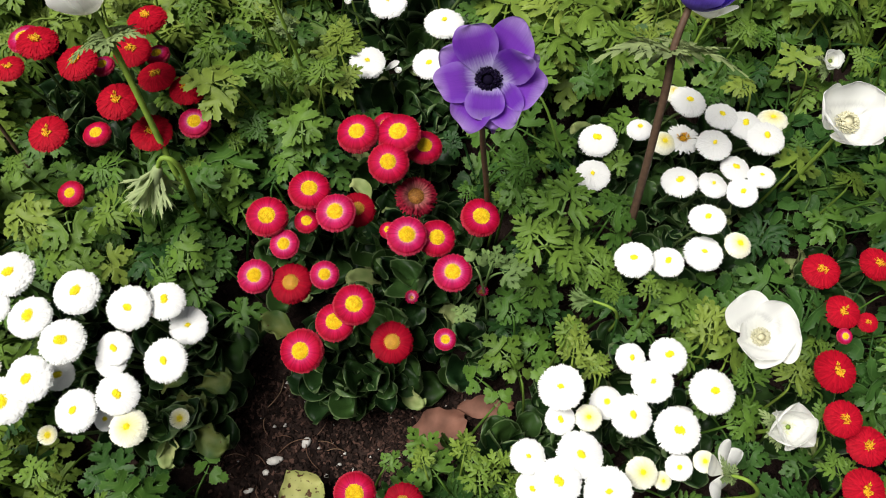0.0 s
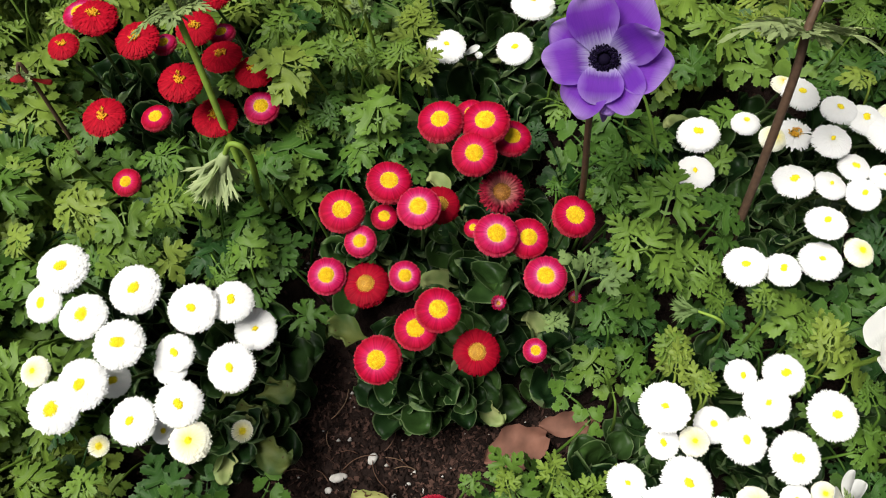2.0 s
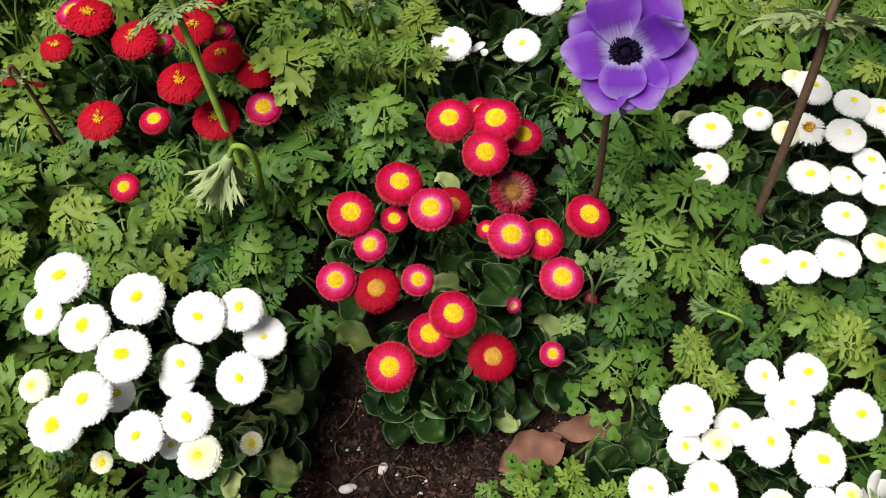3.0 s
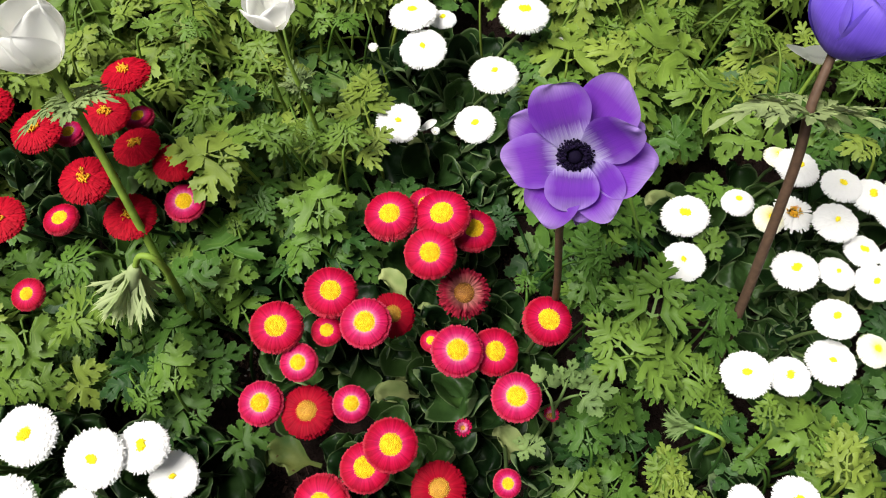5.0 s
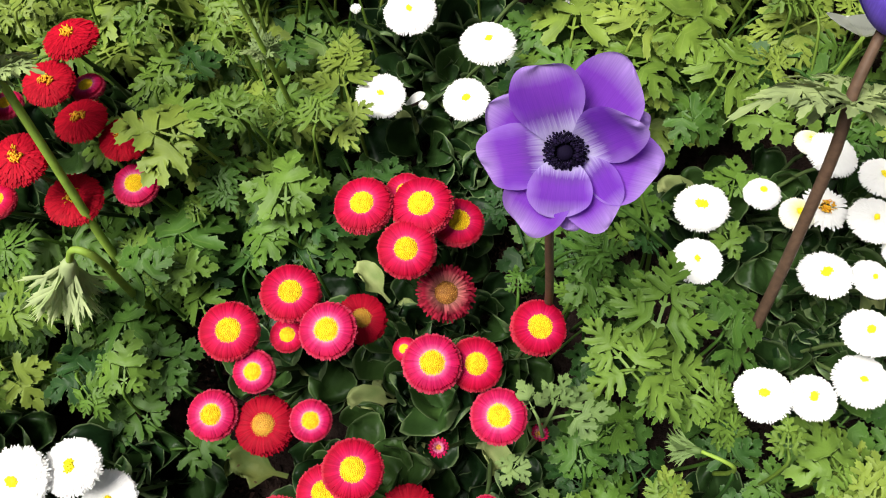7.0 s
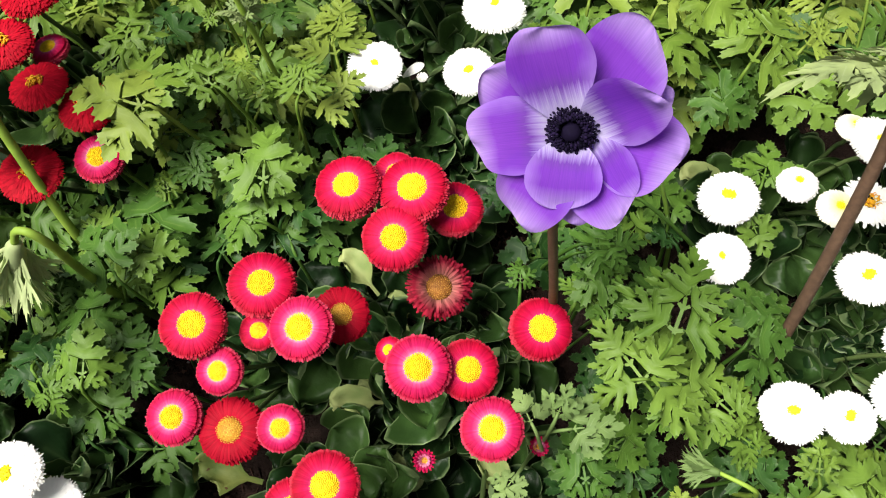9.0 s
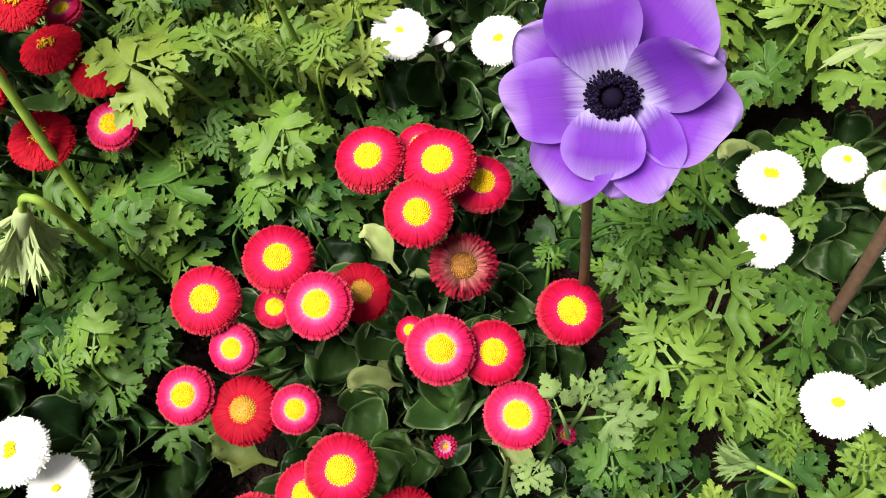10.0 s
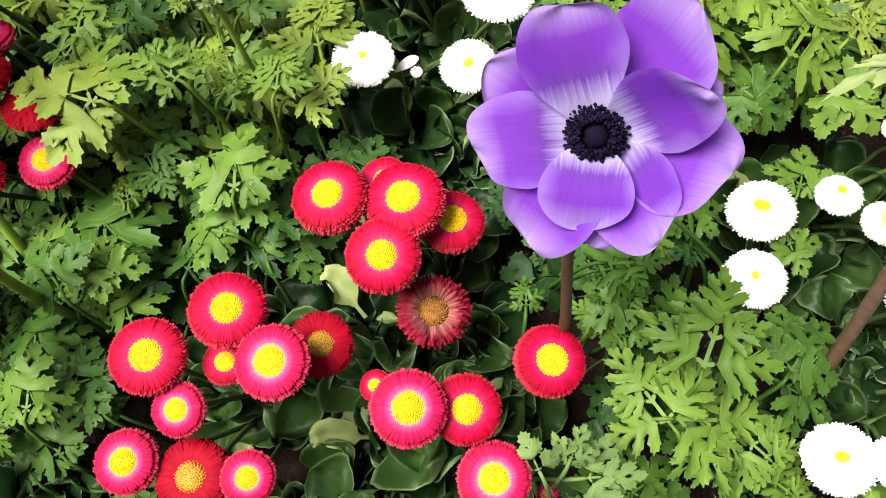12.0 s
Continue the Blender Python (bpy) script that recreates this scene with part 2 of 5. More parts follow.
# ---- mesh helpers ----
class Shape:
    """Vertices, faces and the along/across/chance values of one mesh."""

    def __init__(self):
        self.v, self.f, self.q = [], [], []

    def add(self, p, u=0.0, w=0.0, c=0.0):
        self.v.append(tuple(p))
        self.q.append((u, w, c))
        return len(self.v) - 1

    def quad(self, *ids):
        self.f.append(ids)

    def weld(self):
        """Joins vertices that lie on one another."""
        seen, to, v, q = {}, [], [], []
        for p, values in zip(self.v, self.q):
            key = tuple(round(x, 6) for x in p)
            if key not in seen:
                seen[key] = len(v)
                v.append(p)
                q.append(values)
            to.append(seen[key])
        faces = [tuple(dict.fromkeys(to[i] for i in f)) for f in self.f]
        self.v, self.q, self.f = v, q, [f for f in faces if len(f) > 2]
        return self

    def mesh(self, name, material, smooth=True):
        me = bpy.data.meshes.new(name)
        me.from_pydata(self.v, [], self.f)
        me.attributes.new("pq", "FLOAT_VECTOR", "POINT").data.foreach_set("vector", [x for q in self.q for x in q])
        if smooth:
            me.polygons.foreach_set("use_smooth", [True] * len(self.f))
        me.materials.append(material)
        me.update()
        return me


def part(name, me, parent, m=None, label=""):
    ob = new(name, me)
    ob.parent = parent
    if m is not None:
        ob.matrix_local = m
    return tagged(ob, label)


def thing(name, label, category, group="", at=(0, 0, 0), kind=""):
    ob = new(name)
    ob.empty_display_size = 0.02
    ob.location = at
    return tagged(ob, label, category, group, kind)


def curve_points(points, steps):
    """A smooth line through the points."""
    p = [Vector(a) for a in points]
    p = [2 * p[0] - p[1]] + p + [2 * p[-1] - p[-2]]
    out = []
    for i in range(1, len(p) - 2):
        a, b, c, d = p[i - 1 : i + 3]
        for k in range(steps):
            t = k / steps
            out.append(0.5 * (2 * b + (c - a) * t + (2 * a - 5 * b + 4 * c - d) * t * t + (3 * b - a - 3 * c + d) * t ** 3))
    return out + [p[-2]]


def tube(s, line, radius, sides=6, chance=None):
    """A round stalk along a line; radius is a function of 0..1."""
    c = random.random() if chance is None else chance
    rings, side = [], Vector((0.3, 1, 0.2)).normalized()
    for i, p in enumerate(line):
        t = (line[min(i + 1, len(line) - 1)] - line[max(i - 1, 0)]).normalized()
        side = (side - t * side.dot(t)).normalized()
        other = t.cross(side)
        u = i / (len(line) - 1)
        rings.append([s.add(p + radius(u) * (side * math.cos(a) + other * math.sin(a)), u, 0.6, c) for a in [math.tau * k / sides for k in range(sides)]])
    for a, b in zip(rings, rings[1:]):
        for k in range(sides):
            s.quad(a[k], a[(k + 1) % sides], b[(k + 1) % sides], b[k])
    s.quad(*rings[-1])
    s.quad(*reversed(rings[0]))


# ---- the daisies' heads, one across ----
def ray(s, angle, r0, r1, z0, z1, width, lift=0.0, stations=3, blunt=0.85):
    """One narrow ray petal from the eye of the flower to the rim."""
    ca, sa, c = math.cos(angle), math.sin(angle), random.random()
    rows = []
    for i in range(stations + 1):
        t = i / stations
        r = r0 + (r1 - r0) * t
        z = z0 + (z1 - z0) * t * t + lift * math.sin(math.pi * t)
        w = width * (0.45 + 0.55 * min(1, 1.6 * t)) * (blunt if i == stations else 1)
        u = min(1.0, r / 0.5)
        rows.append([s.add((r * ca - w * k * sa, r * sa + w * k * ca, z + 0.22 * w * (0.5 - abs(k))), u, abs(k), c) for k in (-1, 0, 1)])
    tip = s.add(((r1 + width) * ca, (r1 + width) * sa, z1 - 0.1 * width), min(1, r1 / 0.5), 0, c)
    for a, b in zip(rows, rows[1:]):
        for k in (0, 1):
            s.quad(a[k], b[k], b[k + 1], a[k + 1])
    s.quad(rows[-1][0], tip, rows[-1][1])
    s.quad(rows[-1][1], tip, rows[-1][2])


def rays(layers, material, name, seed, ragged=0.03, gaps=0.0, blunt=0.9, loose=0.008, broad=1.0):
    random.seed(seed)
    s = Shape()
    for level, (n, r0, r1, z0, z1, width, lift) in enumerate(layers):
        off = random.random()
        for k in range(n):
            if random.random() < gaps:
                continue
            a = math.tau * (k + off + random.uniform(-0.2, 0.2)) / n
            f = 1 + random.uniform(-ragged, ragged)
            ray(s, a, r0, r1 * f, z0, z1 + random.uniform(-loose, loose), (broad if level < len(layers) - 3 else min(broad, 0.92)) * width * random.uniform(0.9, 1.15), lift, 3, blunt if level > 4 else 0.9)
    return s.mesh(name, material)


def florets(radius, height, z, count, material, name, seed, size=1.0, ragged=0.0):
    """The domed yellow eye, packed with small blunt florets."""
    random.seed(seed)
    s = Shape()
    rim = 20
    top = s.add((0, 0, z + height * 0.8), 0, 0, 0.2)
    side = {k: 1 + ragged * random.uniform(-1, 1) for k in range(rim)}
    rings = [[s.add((radius * q * math.cos(a) * side[round(a * rim / math.tau)] * (1 + ragged / 2), radius * q * math.sin(a) * side[round(a * rim / math.tau)] * (1 - ragged / 2), z + height * 0.8 * (1 - q ** 2.5) - (0.06 if q == 1 else 0)), q, 0, 0.2)
              for a in [math.tau * k / rim for k in range(rim)]] for q in (0.4, 0.75, 1.0)]
    for k in range(rim):
        s.quad(top, rings[0][k], rings[0][(k + 1) % rim])
        for a, b in zip(rings, rings[1:]):
            s.quad(a[k], b[k], b[(k + 1) % rim], a[(k + 1) % rim])
    w = 1.1 * radius / math.sqrt(count) * size
    for k in range(count):
        q = math.sqrt((k + 0.5) / count)
        a = k * 2.39996
        if random.random() < ragged * q:
            continue
        x, y = radius * q * math.cos(a) * (1 + ragged / 2), radius * q * math.sin(a) * (1 - ragged / 2)
        zz = z + height * 0.8 * (1 - q ** 2.5)
        c, h = random.random(), w * random.uniform(0.7, 1.5)
        base = [s.add((x + w * math.cos(b), y + w * math.sin(b), zz - 0.3 * w), q, 0, c) for b in (0, math.tau / 4, math.tau / 2, 3 * math.tau / 4)]
        tip = [s.add((x + 0.55 * w * math.cos(b), y + 0.55 * w * math.sin(b), zz + h), q, 0, c) for b in (0, math.tau / 4, math.tau / 2, 3 * math.tau / 4)]
        for j in range(4):
            s.quad(base[j], base[(j + 1) % 4], tip[(j + 1) % 4], tip[j])
        s.quad(*tip)
    return s.mesh(name, material)


def flecks(count, radius, z, material, name, seed):
    """Loose tongues of yellow in the middle of a double flower."""
    random.seed(seed)
    s = Shape()
    for _ in range(count):
        a, r = random.uniform(0, math.tau), radius * math.sqrt(random.random())
        x, y, b = r * math.cos(a), r * 0.7 * math.sin(a), random.uniform(0, math.tau)
        ln, w, c = random.uniform(0.04, 0.09), random.uniform(0.010, 0.018), random.random()
        line = [Vector((x + ln * t * math.cos(b), y + ln * t * math.sin(b), z + 0.07 * math.sin(2.6 * t) - 0.01)) for t in (0, 0.35, 0.7, 1.0)]
        tube(s, line, lambda u: w * (1 - 0.4 * u), 4, c)
    return s.mesh(name, material)


def head_kinds():
    kinds = {}
    for i in range(3):
        top = [(76, 0.15, 0.425, 0.17, 0.165, 0.0182, 0.03), (78, 0.15, 0.455, 0.16, 0.135, 0.0185, 0.035), (80, 0.16, 0.475, 0.14, 0.09, 0.0188, 0.04),
               (80, 0.16, 0.48, 0.12, 0.035, 0.0188, 0.045), (74, 0.16, 0.47, 0.09, -0.02, 0.019, 0.045), (54, 0.16, 0.45, 0.06, -0.07, 0.0205, 0.04)]
        eye = florets(0.195 + 0.012 * i, 0.07, 0.17, 190, yellow_disc, "florets", 20 + i, 1.15)
        kinds["red", i] = rays(top, red_petal, "red_rays", i), eye
        kinds["pink", i] = rays(top[:1] + top[2:], pink_petal, "pink_rays", 5 + i), florets(0.215, 0.06, 0.165, 190, yellow_disc, "florets", 30 + i, 1.15)
        kinds["dark", i] = rays(top, dark_petal, "crimson_rays", 9 + i, 0.06), florets(0.21, 0.11, 0.16, 150, gold_disc, "gold_florets", 40 + i, 0.8)
        full = [(24, 0.03, 0.15, 0.24, 0.27, 0.0215, 0.02), (36, 0.04, 0.22, 0.24, 0.255, 0.0215, 0.03), (46, 0.06, 0.30, 0.22, 0.225, 0.0225, 0.035),
                (56, 0.10, 0.37, 0.20, 0.18, 0.0235, 0.04), (62, 0.14, 0.43, 0.17, 0.125, 0.024, 0.045), (64, 0.16, 0.47, 0.13, 0.06, 0.024, 0.045), (62, 0.16, 0.47, 0.09, -0.01, 0.024, 0.045), (50, 0.16, 0.45, 0.06, -0.06, 0.024, 0.04)]
        flat = [(n, r0, r1, 0.09 + 0.6 * z0, 0.09 + 0.6 * z1, w, 0.6 * up) for n, r0, r1, z0, z1, w, up in full]
        kinds["dbl", i] = rays([(int(1.5 * n), *mid, 0.72 * w, up) for n, *mid, w, up in flat], double_petal, "double_crimson_rays", 13 + i, 0.04, 0.0, 0.7, 0.017, 1.12), flecks(38, 0.13, 0.25, amber_disc, "yellow_flecks", 50 + i)
        kinds["white", i] = rays(flat, white_petal, "white_rays", 17 + i, 0.05, 0.0, 0.6, 0.008, 1.5), florets((0.09, 0.11, 0.065)[i], 0.035, 0.25, 36, lemon_disc, "florets", 60 + i, 1.1, 0.3)
        kinds["white_eye", i] = rays(flat[1:], white_petal, "white_rays", 117 + i, 0.05, 0.0, 0.6, 0.008, 1.5), florets(0.12 + 0.015 * i, 0.04, 0.237, 60, lemon_disc, "florets", 160 + i, 1.1, 0.3)
        kinds["cream", i] = rays(full[2:], cream_petal if i else white_petal, "cream_rays", 23 + i, 0.05), florets((0.14, 0.17, 0.12)[i], 0.05, 0.2, 70, lemon_disc, "florets", 70 + i)
    cup = [(20, 0.10, 0.30, 0.16, 0.24, 0.03, 0.0), (26, 0.12, 0.38, 0.12, 0.24, 0.032, 0.0), (30, 0.12, 0.44, 0.05, 0.2, 0.032, -0.03), (30, 0.12, 0.44, 0.0, 0.12, 0.032, -0.03)]
    kinds["creambud", 0] = rays(cup, cream_petal, "cream_cup", 31), florets(0.17, 0.05, 0.14, 60, lemon_disc, "florets", 80)
    wilt = [(40, 0.2, 0.33, 0.14, 0.24, 0.017, 0.03), (60, 0.2, 0.4, 0.12, 0.2, 0.019, 0.05), (70, 0.2, 0.45, 0.1, 0.12, 0.021, 0.06), (70, 0.18, 0.47, 0.06, 0.04, 0.022, 0.05), (64, 0.18, 0.46, 0.03, -0.03, 0.022, 0.05)]
    kinds["faded", 0] = rays(wilt, faded_petal, "faded_rays", 33, 0.12, 0.05, 0.7, 0.06), florets(0.2, 0.1, 0.12, 130, brown_disc, "brown_florets", 81, 0.8)
    kinds["whitefaded", 0] = rays([(30, 0.12, 0.4, 0.15, 0.16, 0.036, 0.02), (36, 0.12, 0.45, 0.12, 0.1, 0.036, 0.02), (36, 0.12, 0.47, 0.1, 0.04, 0.036, 0.02)], white_petal, "loose_white_rays", 35, 0.12, 0.12), flecks(46, 0.17, 0.18, amber_disc, "amber_flecks", 83)
    shut = [(14, 0.05, 0.22, 0.1, 0.5, 0.05, 0.0), (16, 0.08, 0.34, 0.05, 0.5, 0.06, -0.06), (18, 0.1, 0.42, 0.0, 0.42, 0.06, -0.1)]
    kinds["bud", 0] = rays(shut, pink_petal, "closed_rays", 36), florets(0.2, 0.1, 0.1, 40, gold_disc, "florets", 84)
    kinds["whitebud", 0] = rays(shut, white_petal, "closed_white_rays", 37), florets(0.16, 0.06, 0.1, 24, pale_stamen, "florets", 85)
    s = Shape()
    ring = 14
    rows = [[s.add((r * math.cos(math.tau * k / ring), r * math.sin(math.tau * k / ring), z), 0.5, 0.5, 0.4) for k in range(ring)] for r, z in ((0.05, -0.12), (0.2, -0.08), (0.33, 0.0), (0.3, 0.06))]
    for a, b in zip(rows, rows[1:]):
        for k in range(ring):
            s.quad(a[k], a[(k + 1) % ring], b[(k + 1) % ring], b[k])
    return kinds, s.mesh("calyx", daisy_stem)


HEADS, CALYX = head_kinds()


# ---- leaves ----
LOBE = ((0.0, 0.0, 0.22), (0.25, 0.25, 0.5), (0.45, 0.57, 0.96), (0.52, 0.55, 0.6), (0.66, 0.8, 0.98), (0.72, 0.76, 0.48), (0.86, 0.94, 0.46), (0.89, 0.9, 0.2), (1.0, 1.0, 0.0))
SIDE_LOBE = ((0.0, 0.0, 0.25), (0.35, 0.35, 0.6), (0.6, 0.78, 1.0), (0.7, 0.72, 0.5), (1.0, 1.0, 0.0))


def lobe(s, o, ang, length, width, z, chance, fold=0.35, droop=0.1, rows_of=LOBE):
    """A cut lobe with teeth, folded along its rib. o: where it springs, in the blade's plane."""
    ca, sa = math.cos(ang), math.sin(ang)
    rows = []
    for um, ue, w in rows_of:
        w *= width
        row = []
        for k in (-1, 0, 1):
            wk = w * random.uniform(0.8, 1.15)
            u = (ue * random.uniform(0.96, 1.04) if k else um) * length
            zz = z + fold * abs(k) * w - droop * length * (u / length) ** 2
            row.append(s.add((o[0] + u * ca - k * wk * sa, o[1] + u * sa + k * wk * ca, zz), um, abs(k), chance))
        rows.append(row)
    for a, b in zip(rows, rows[1:]):
        s.quad(a[0], b[0], b[1], a[1])
        s.quad(a[1], b[1], b[2], a[2])
    return rows


# the outline of one lobe, along and across its own axis: a wedge with five short blunt teeth
TEETH = ((0.36, -0.66), (0.6, -1.0), (0.67, -0.68), (0.87, -0.66), (0.85, -0.26), (1.0, 0.02), (0.85, 0.26), (0.87, 0.66), (0.67, 0.68), (0.6, 1.0), (0.36, 0.66))
# how a leaflet is cut: half width of its lobes, depth left between them, pairs of lobes, length and angle of the lowest and highest pair
CUTS = {"broad": (0.15, 0.16, 2, 0.55, 70, 0.46, 42), "cut": (0.093, 0.1, 3, 0.5, 68, 0.4, 38), "curly": (0.12, 0.085, 2, 0.5, 68, 0.44, 42), "round": (0.25, 0.26, 1, 0.5, 56, 0.5, 56)}


def turned(x, y, z, ang, pitch=0.0, roll=0.0):
    return Matrix.Translation((x, y, z)) @ Matrix.Rotation(ang, 4, "Z") @ Matrix.Rotation(pitch, 4, "Y") @ Matrix.Rotation(roll, 4, "X")


def strap(s, a, b, w, chance):
    """The flat winged rib that joins leaflets."""
    d = (b - a).normalized().cross(Vector((0, 0, 1))) * w
    ids = [s.add(p, u, k, chance) for p, u in ((a, 0.0), (b, 0.5)) for k, p in ((0.5, p - d), (0.05, p), (0.5, p + d))]
    s.quad(ids[1], ids[4], ids[3], ids[0])
    s.quad(ids[2], ids[5], ids[4], ids[1])


def leaflet(s, m, length, kind, chance, wild):
    """A leaflet in one sheet: lobes in pairs along its rib and one at its end, each lifted or bent a little by chance."""
    half, deep, pairs, low, low_angle, high, high_angle = CUTS[kind]
    foot, top = 0.05, 0.5 if kind == "round" else 0.56
    droop, first = random.uniform(0.05, 0.3), len(s.v)

    def lobe_of(a, b, pit_a, pit_b, ang, ln, wide):
        mid, ca, sa, lift = (a + b) / 2, math.cos(ang), math.sin(ang), random.uniform(-wild, wild)
        rim = [(pit_a, 0.9)] + [(Vector((mid.x + ln * u * ca - wide * w * sa, mid.y + ln * u * sa + wide * w * ca)) + Vector((random.uniform(-0.012, 0.012), random.uniform(-0.012, 0.012))), abs(w)) for u, w in TEETH] + [(pit_b, 0.9)]
        last, rows = len(rim) - 1, []
        for f in (0.0, 0.5, 1.0):
            row = {}
            for k in range(0, last + 1, 1 if f == 1 else 2):
                p, w = rim[k]
                q = a.lerp(b, k / last).lerp(p, f)
                d = (q - mid).length
                z = lift * d * f + 0.1 * w * d * f - droop * (q.x * q.x + 1.4 * q.y * q.y) + 0.018 * math.sin(11 * q.x + 9 * q.y + 30 * chance)
                row[k] = s.add(m @ (Vector((q.x, q.y, z)) * length), f, 1.0 if f == 1 else min(0.85, w), chance)
            rows.append(row)
        root, ring, edge = rows
        for k in range(0, last, 2):
            for face in ((root[k], ring[k], ring[k + 2], root[k + 2]), (ring[k], edge[k], edge[k + 1]), (ring[k], edge[k + 1], edge[k + 2], ring[k + 2])):
                s.f.append(face if wide > 0 else face[::-1])

    for side in (-1, 1):
        for i in range(pairs):
            t = i / max(1, pairs - 1)
            xa, xb = (foot + (top - foot) * (i + e) / pairs for e in (0, 1))
            pits = [Vector((x + 0.5 * deep, side * (deep if 0.06 < x else 0.02))) for x in (xa, xb)]
            lobe_of(Vector((xa, 0)), Vector((xb, 0)), *pits, side * radians(low_angle + (high_angle - low_angle) * t + random.uniform(-6, 6)), (low + (high - low) * t) * random.uniform(0.88, 1.1), -half * side * random.uniform(0.9, 1.1))
    end = Vector((top, 0))
    lobe_of(end, end, Vector((top + 0.5 * deep, -deep)), Vector((top + 0.5 * deep, deep)), radians(random.uniform(-5, 5)), (1 - top) * random.uniform(0.95, 1.1), half * random.uniform(0.95, 1.1))
    return Vector(s.v[first])


def blade_of(kind, size):
    """The blade of a compound leaf, its hub at the origin, pointing to +x; about 1.25 sizes long."""
    s, c = Shape(), random.random()
    ways = {"broad": ((0, 0.2, 1.05), (62, 0.04, 0.98), (-62, 0.04, 0.98)) + (((118, 0.0, 0.5), (-118, 0.0, 0.5)) if random.random() < 0.5 else ()),
            "round": ((0, 0.28, 0.95), (74, 0.06, 0.9), (-74, 0.06, 0.9)),
            "cut": ((0, 0.4, 0.85), (54, 0.34, 0.66), (-54, 0.34, 0.66), (66, 0.04, 0.9), (-66, 0.04, 0.9)),
            "curly": ((0, 0.4, 0.75), (40, 0.34, 0.62), (-40, 0.34, 0.62), (62, 0.14, 0.72), (-62, 0.14, 0.72), (96, 0.02, 0.62), (-96, 0.02, 0.62))}[kind]
    wild, tip = {"broad": (0.1, 0.24), "round": (0.1, 0.24), "cut": (0.12, 0.22), "curly": (0.5, 0.5)}[kind]
    stops = sorted({0.0} | {at for _, at, _ in ways})
    for a, b in zip(stops, stops[1:]):
        strap(s, Vector((a * size, 0, 0)), Vector((b * size, 0, 0)), 0.024 * size, c)
    for n, (ang, at, ln) in enumerate(ways):
        a = radians(ang + random.uniform(-8, 8))
        root = Vector((at * size, 0, 0))
        p = root + Vector((math.cos(a), math.sin(a), 0)) * 0.06 * size
        p.z += 0.012 * size * (n % 3)
        strap(s, root, leaflet(s, turned(*p, a, random.uniform(-tip, tip), random.uniform(-tip, tip)), size * ln * random.uniform(0.9, 1.1), kind, c, wild), 0.024 * size, c)
    return s.weld()


def fern_leaf(seed, reach, height, size, kind, material, pitch=None, sway=22):
    """A compound parsley-like leaf on its stalk, springing from the crown at the origin towards +x."""
    random.seed(seed)
    s = Shape()
    blade = blade_of(kind, size)
    pitch, roll = radians(random.uniform(-14, 26) if pitch is None else pitch), radians(random.uniform(-sway, sway))
    m = Matrix.Translation((reach, 0, height)) @ Euler((roll, pitch, 0)).to_matrix().to_4x4()
    wave, ph = size * 0.09, random.uniform(0, 6)

    def bent(x, y, z):
        return m @ Vector((x, y, z + wave * (math.sin(2.6 * x / size + ph) - math.sin(ph)) + wave * 0.8 * (math.sin(3.1 * y / size + 1.7 * ph) - math.sin(1.7 * ph)) - 0.13 * (x * x + y * y) / size))

    for p, q in zip(blade.v, blade.q):
        s.add(bent(*p), *q)
    s.f = [tuple(f) for f in blade.f]
    back = m.to_3x3() @ Vector((1, 0, 0))
    end = Vector((reach, 0, height - 0.0006))
    line = curve_points([(0, 0, 0), (reach * 0.25, 0, height * 0.55), end - back * reach * 0.3 - Vector((0, 0, 0.002)), end], 3)
    tube(s, line, lambda u: 0.0016 - 0.0007 * u, 5, 0.5)
    return s.mesh("fern_leaf", material)


FERN = {}
FERN_KINDS = {"deep": ("broad", "broad", "cut", "broad", "broad", "round", "cut", "broad", "broad", "cut", "broad", "round"),
              "mid": ("broad", "cut", "broad", "broad", "cut", "curly", "broad", "broad", "cut", "broad", "broad", "cut"),
              "light": ("cut", "curly", "broad", "cut", "broad", "curly", "cut", "broad", "curly", "cut", "broad", "broad")}
for tone, (material, base) in {"deep": (fern_deep, 100), "mid": (fern_mid, 200), "light": (fern_light, 300)}.items():
    for i, kind in enumerate(FERN_KINDS[tone]):
        reach, height = (0.03, 0.045, 0.06, 0.075)[i % 4], (0.10, 0.085, 0.105, 0.07, 0.055, 0.095)[i % 6]
        FERN[tone, i] = fern_leaf(base + i, reach, height, {"broad": 0.033, "round": 0.027, "cut": 0.037, "curly": 0.026}[kind] * (1.0, 0.9, 1.1)[i % 3], kind, material)
    FERN[tone, 12] = fern_leaf(base + 12, 0.035, 0.045, 0.032, "broad", material)
    FERN[tone, 13] = fern_leaf(base + 13, 0.05, 0.055, 0.024, "round", material, 10)


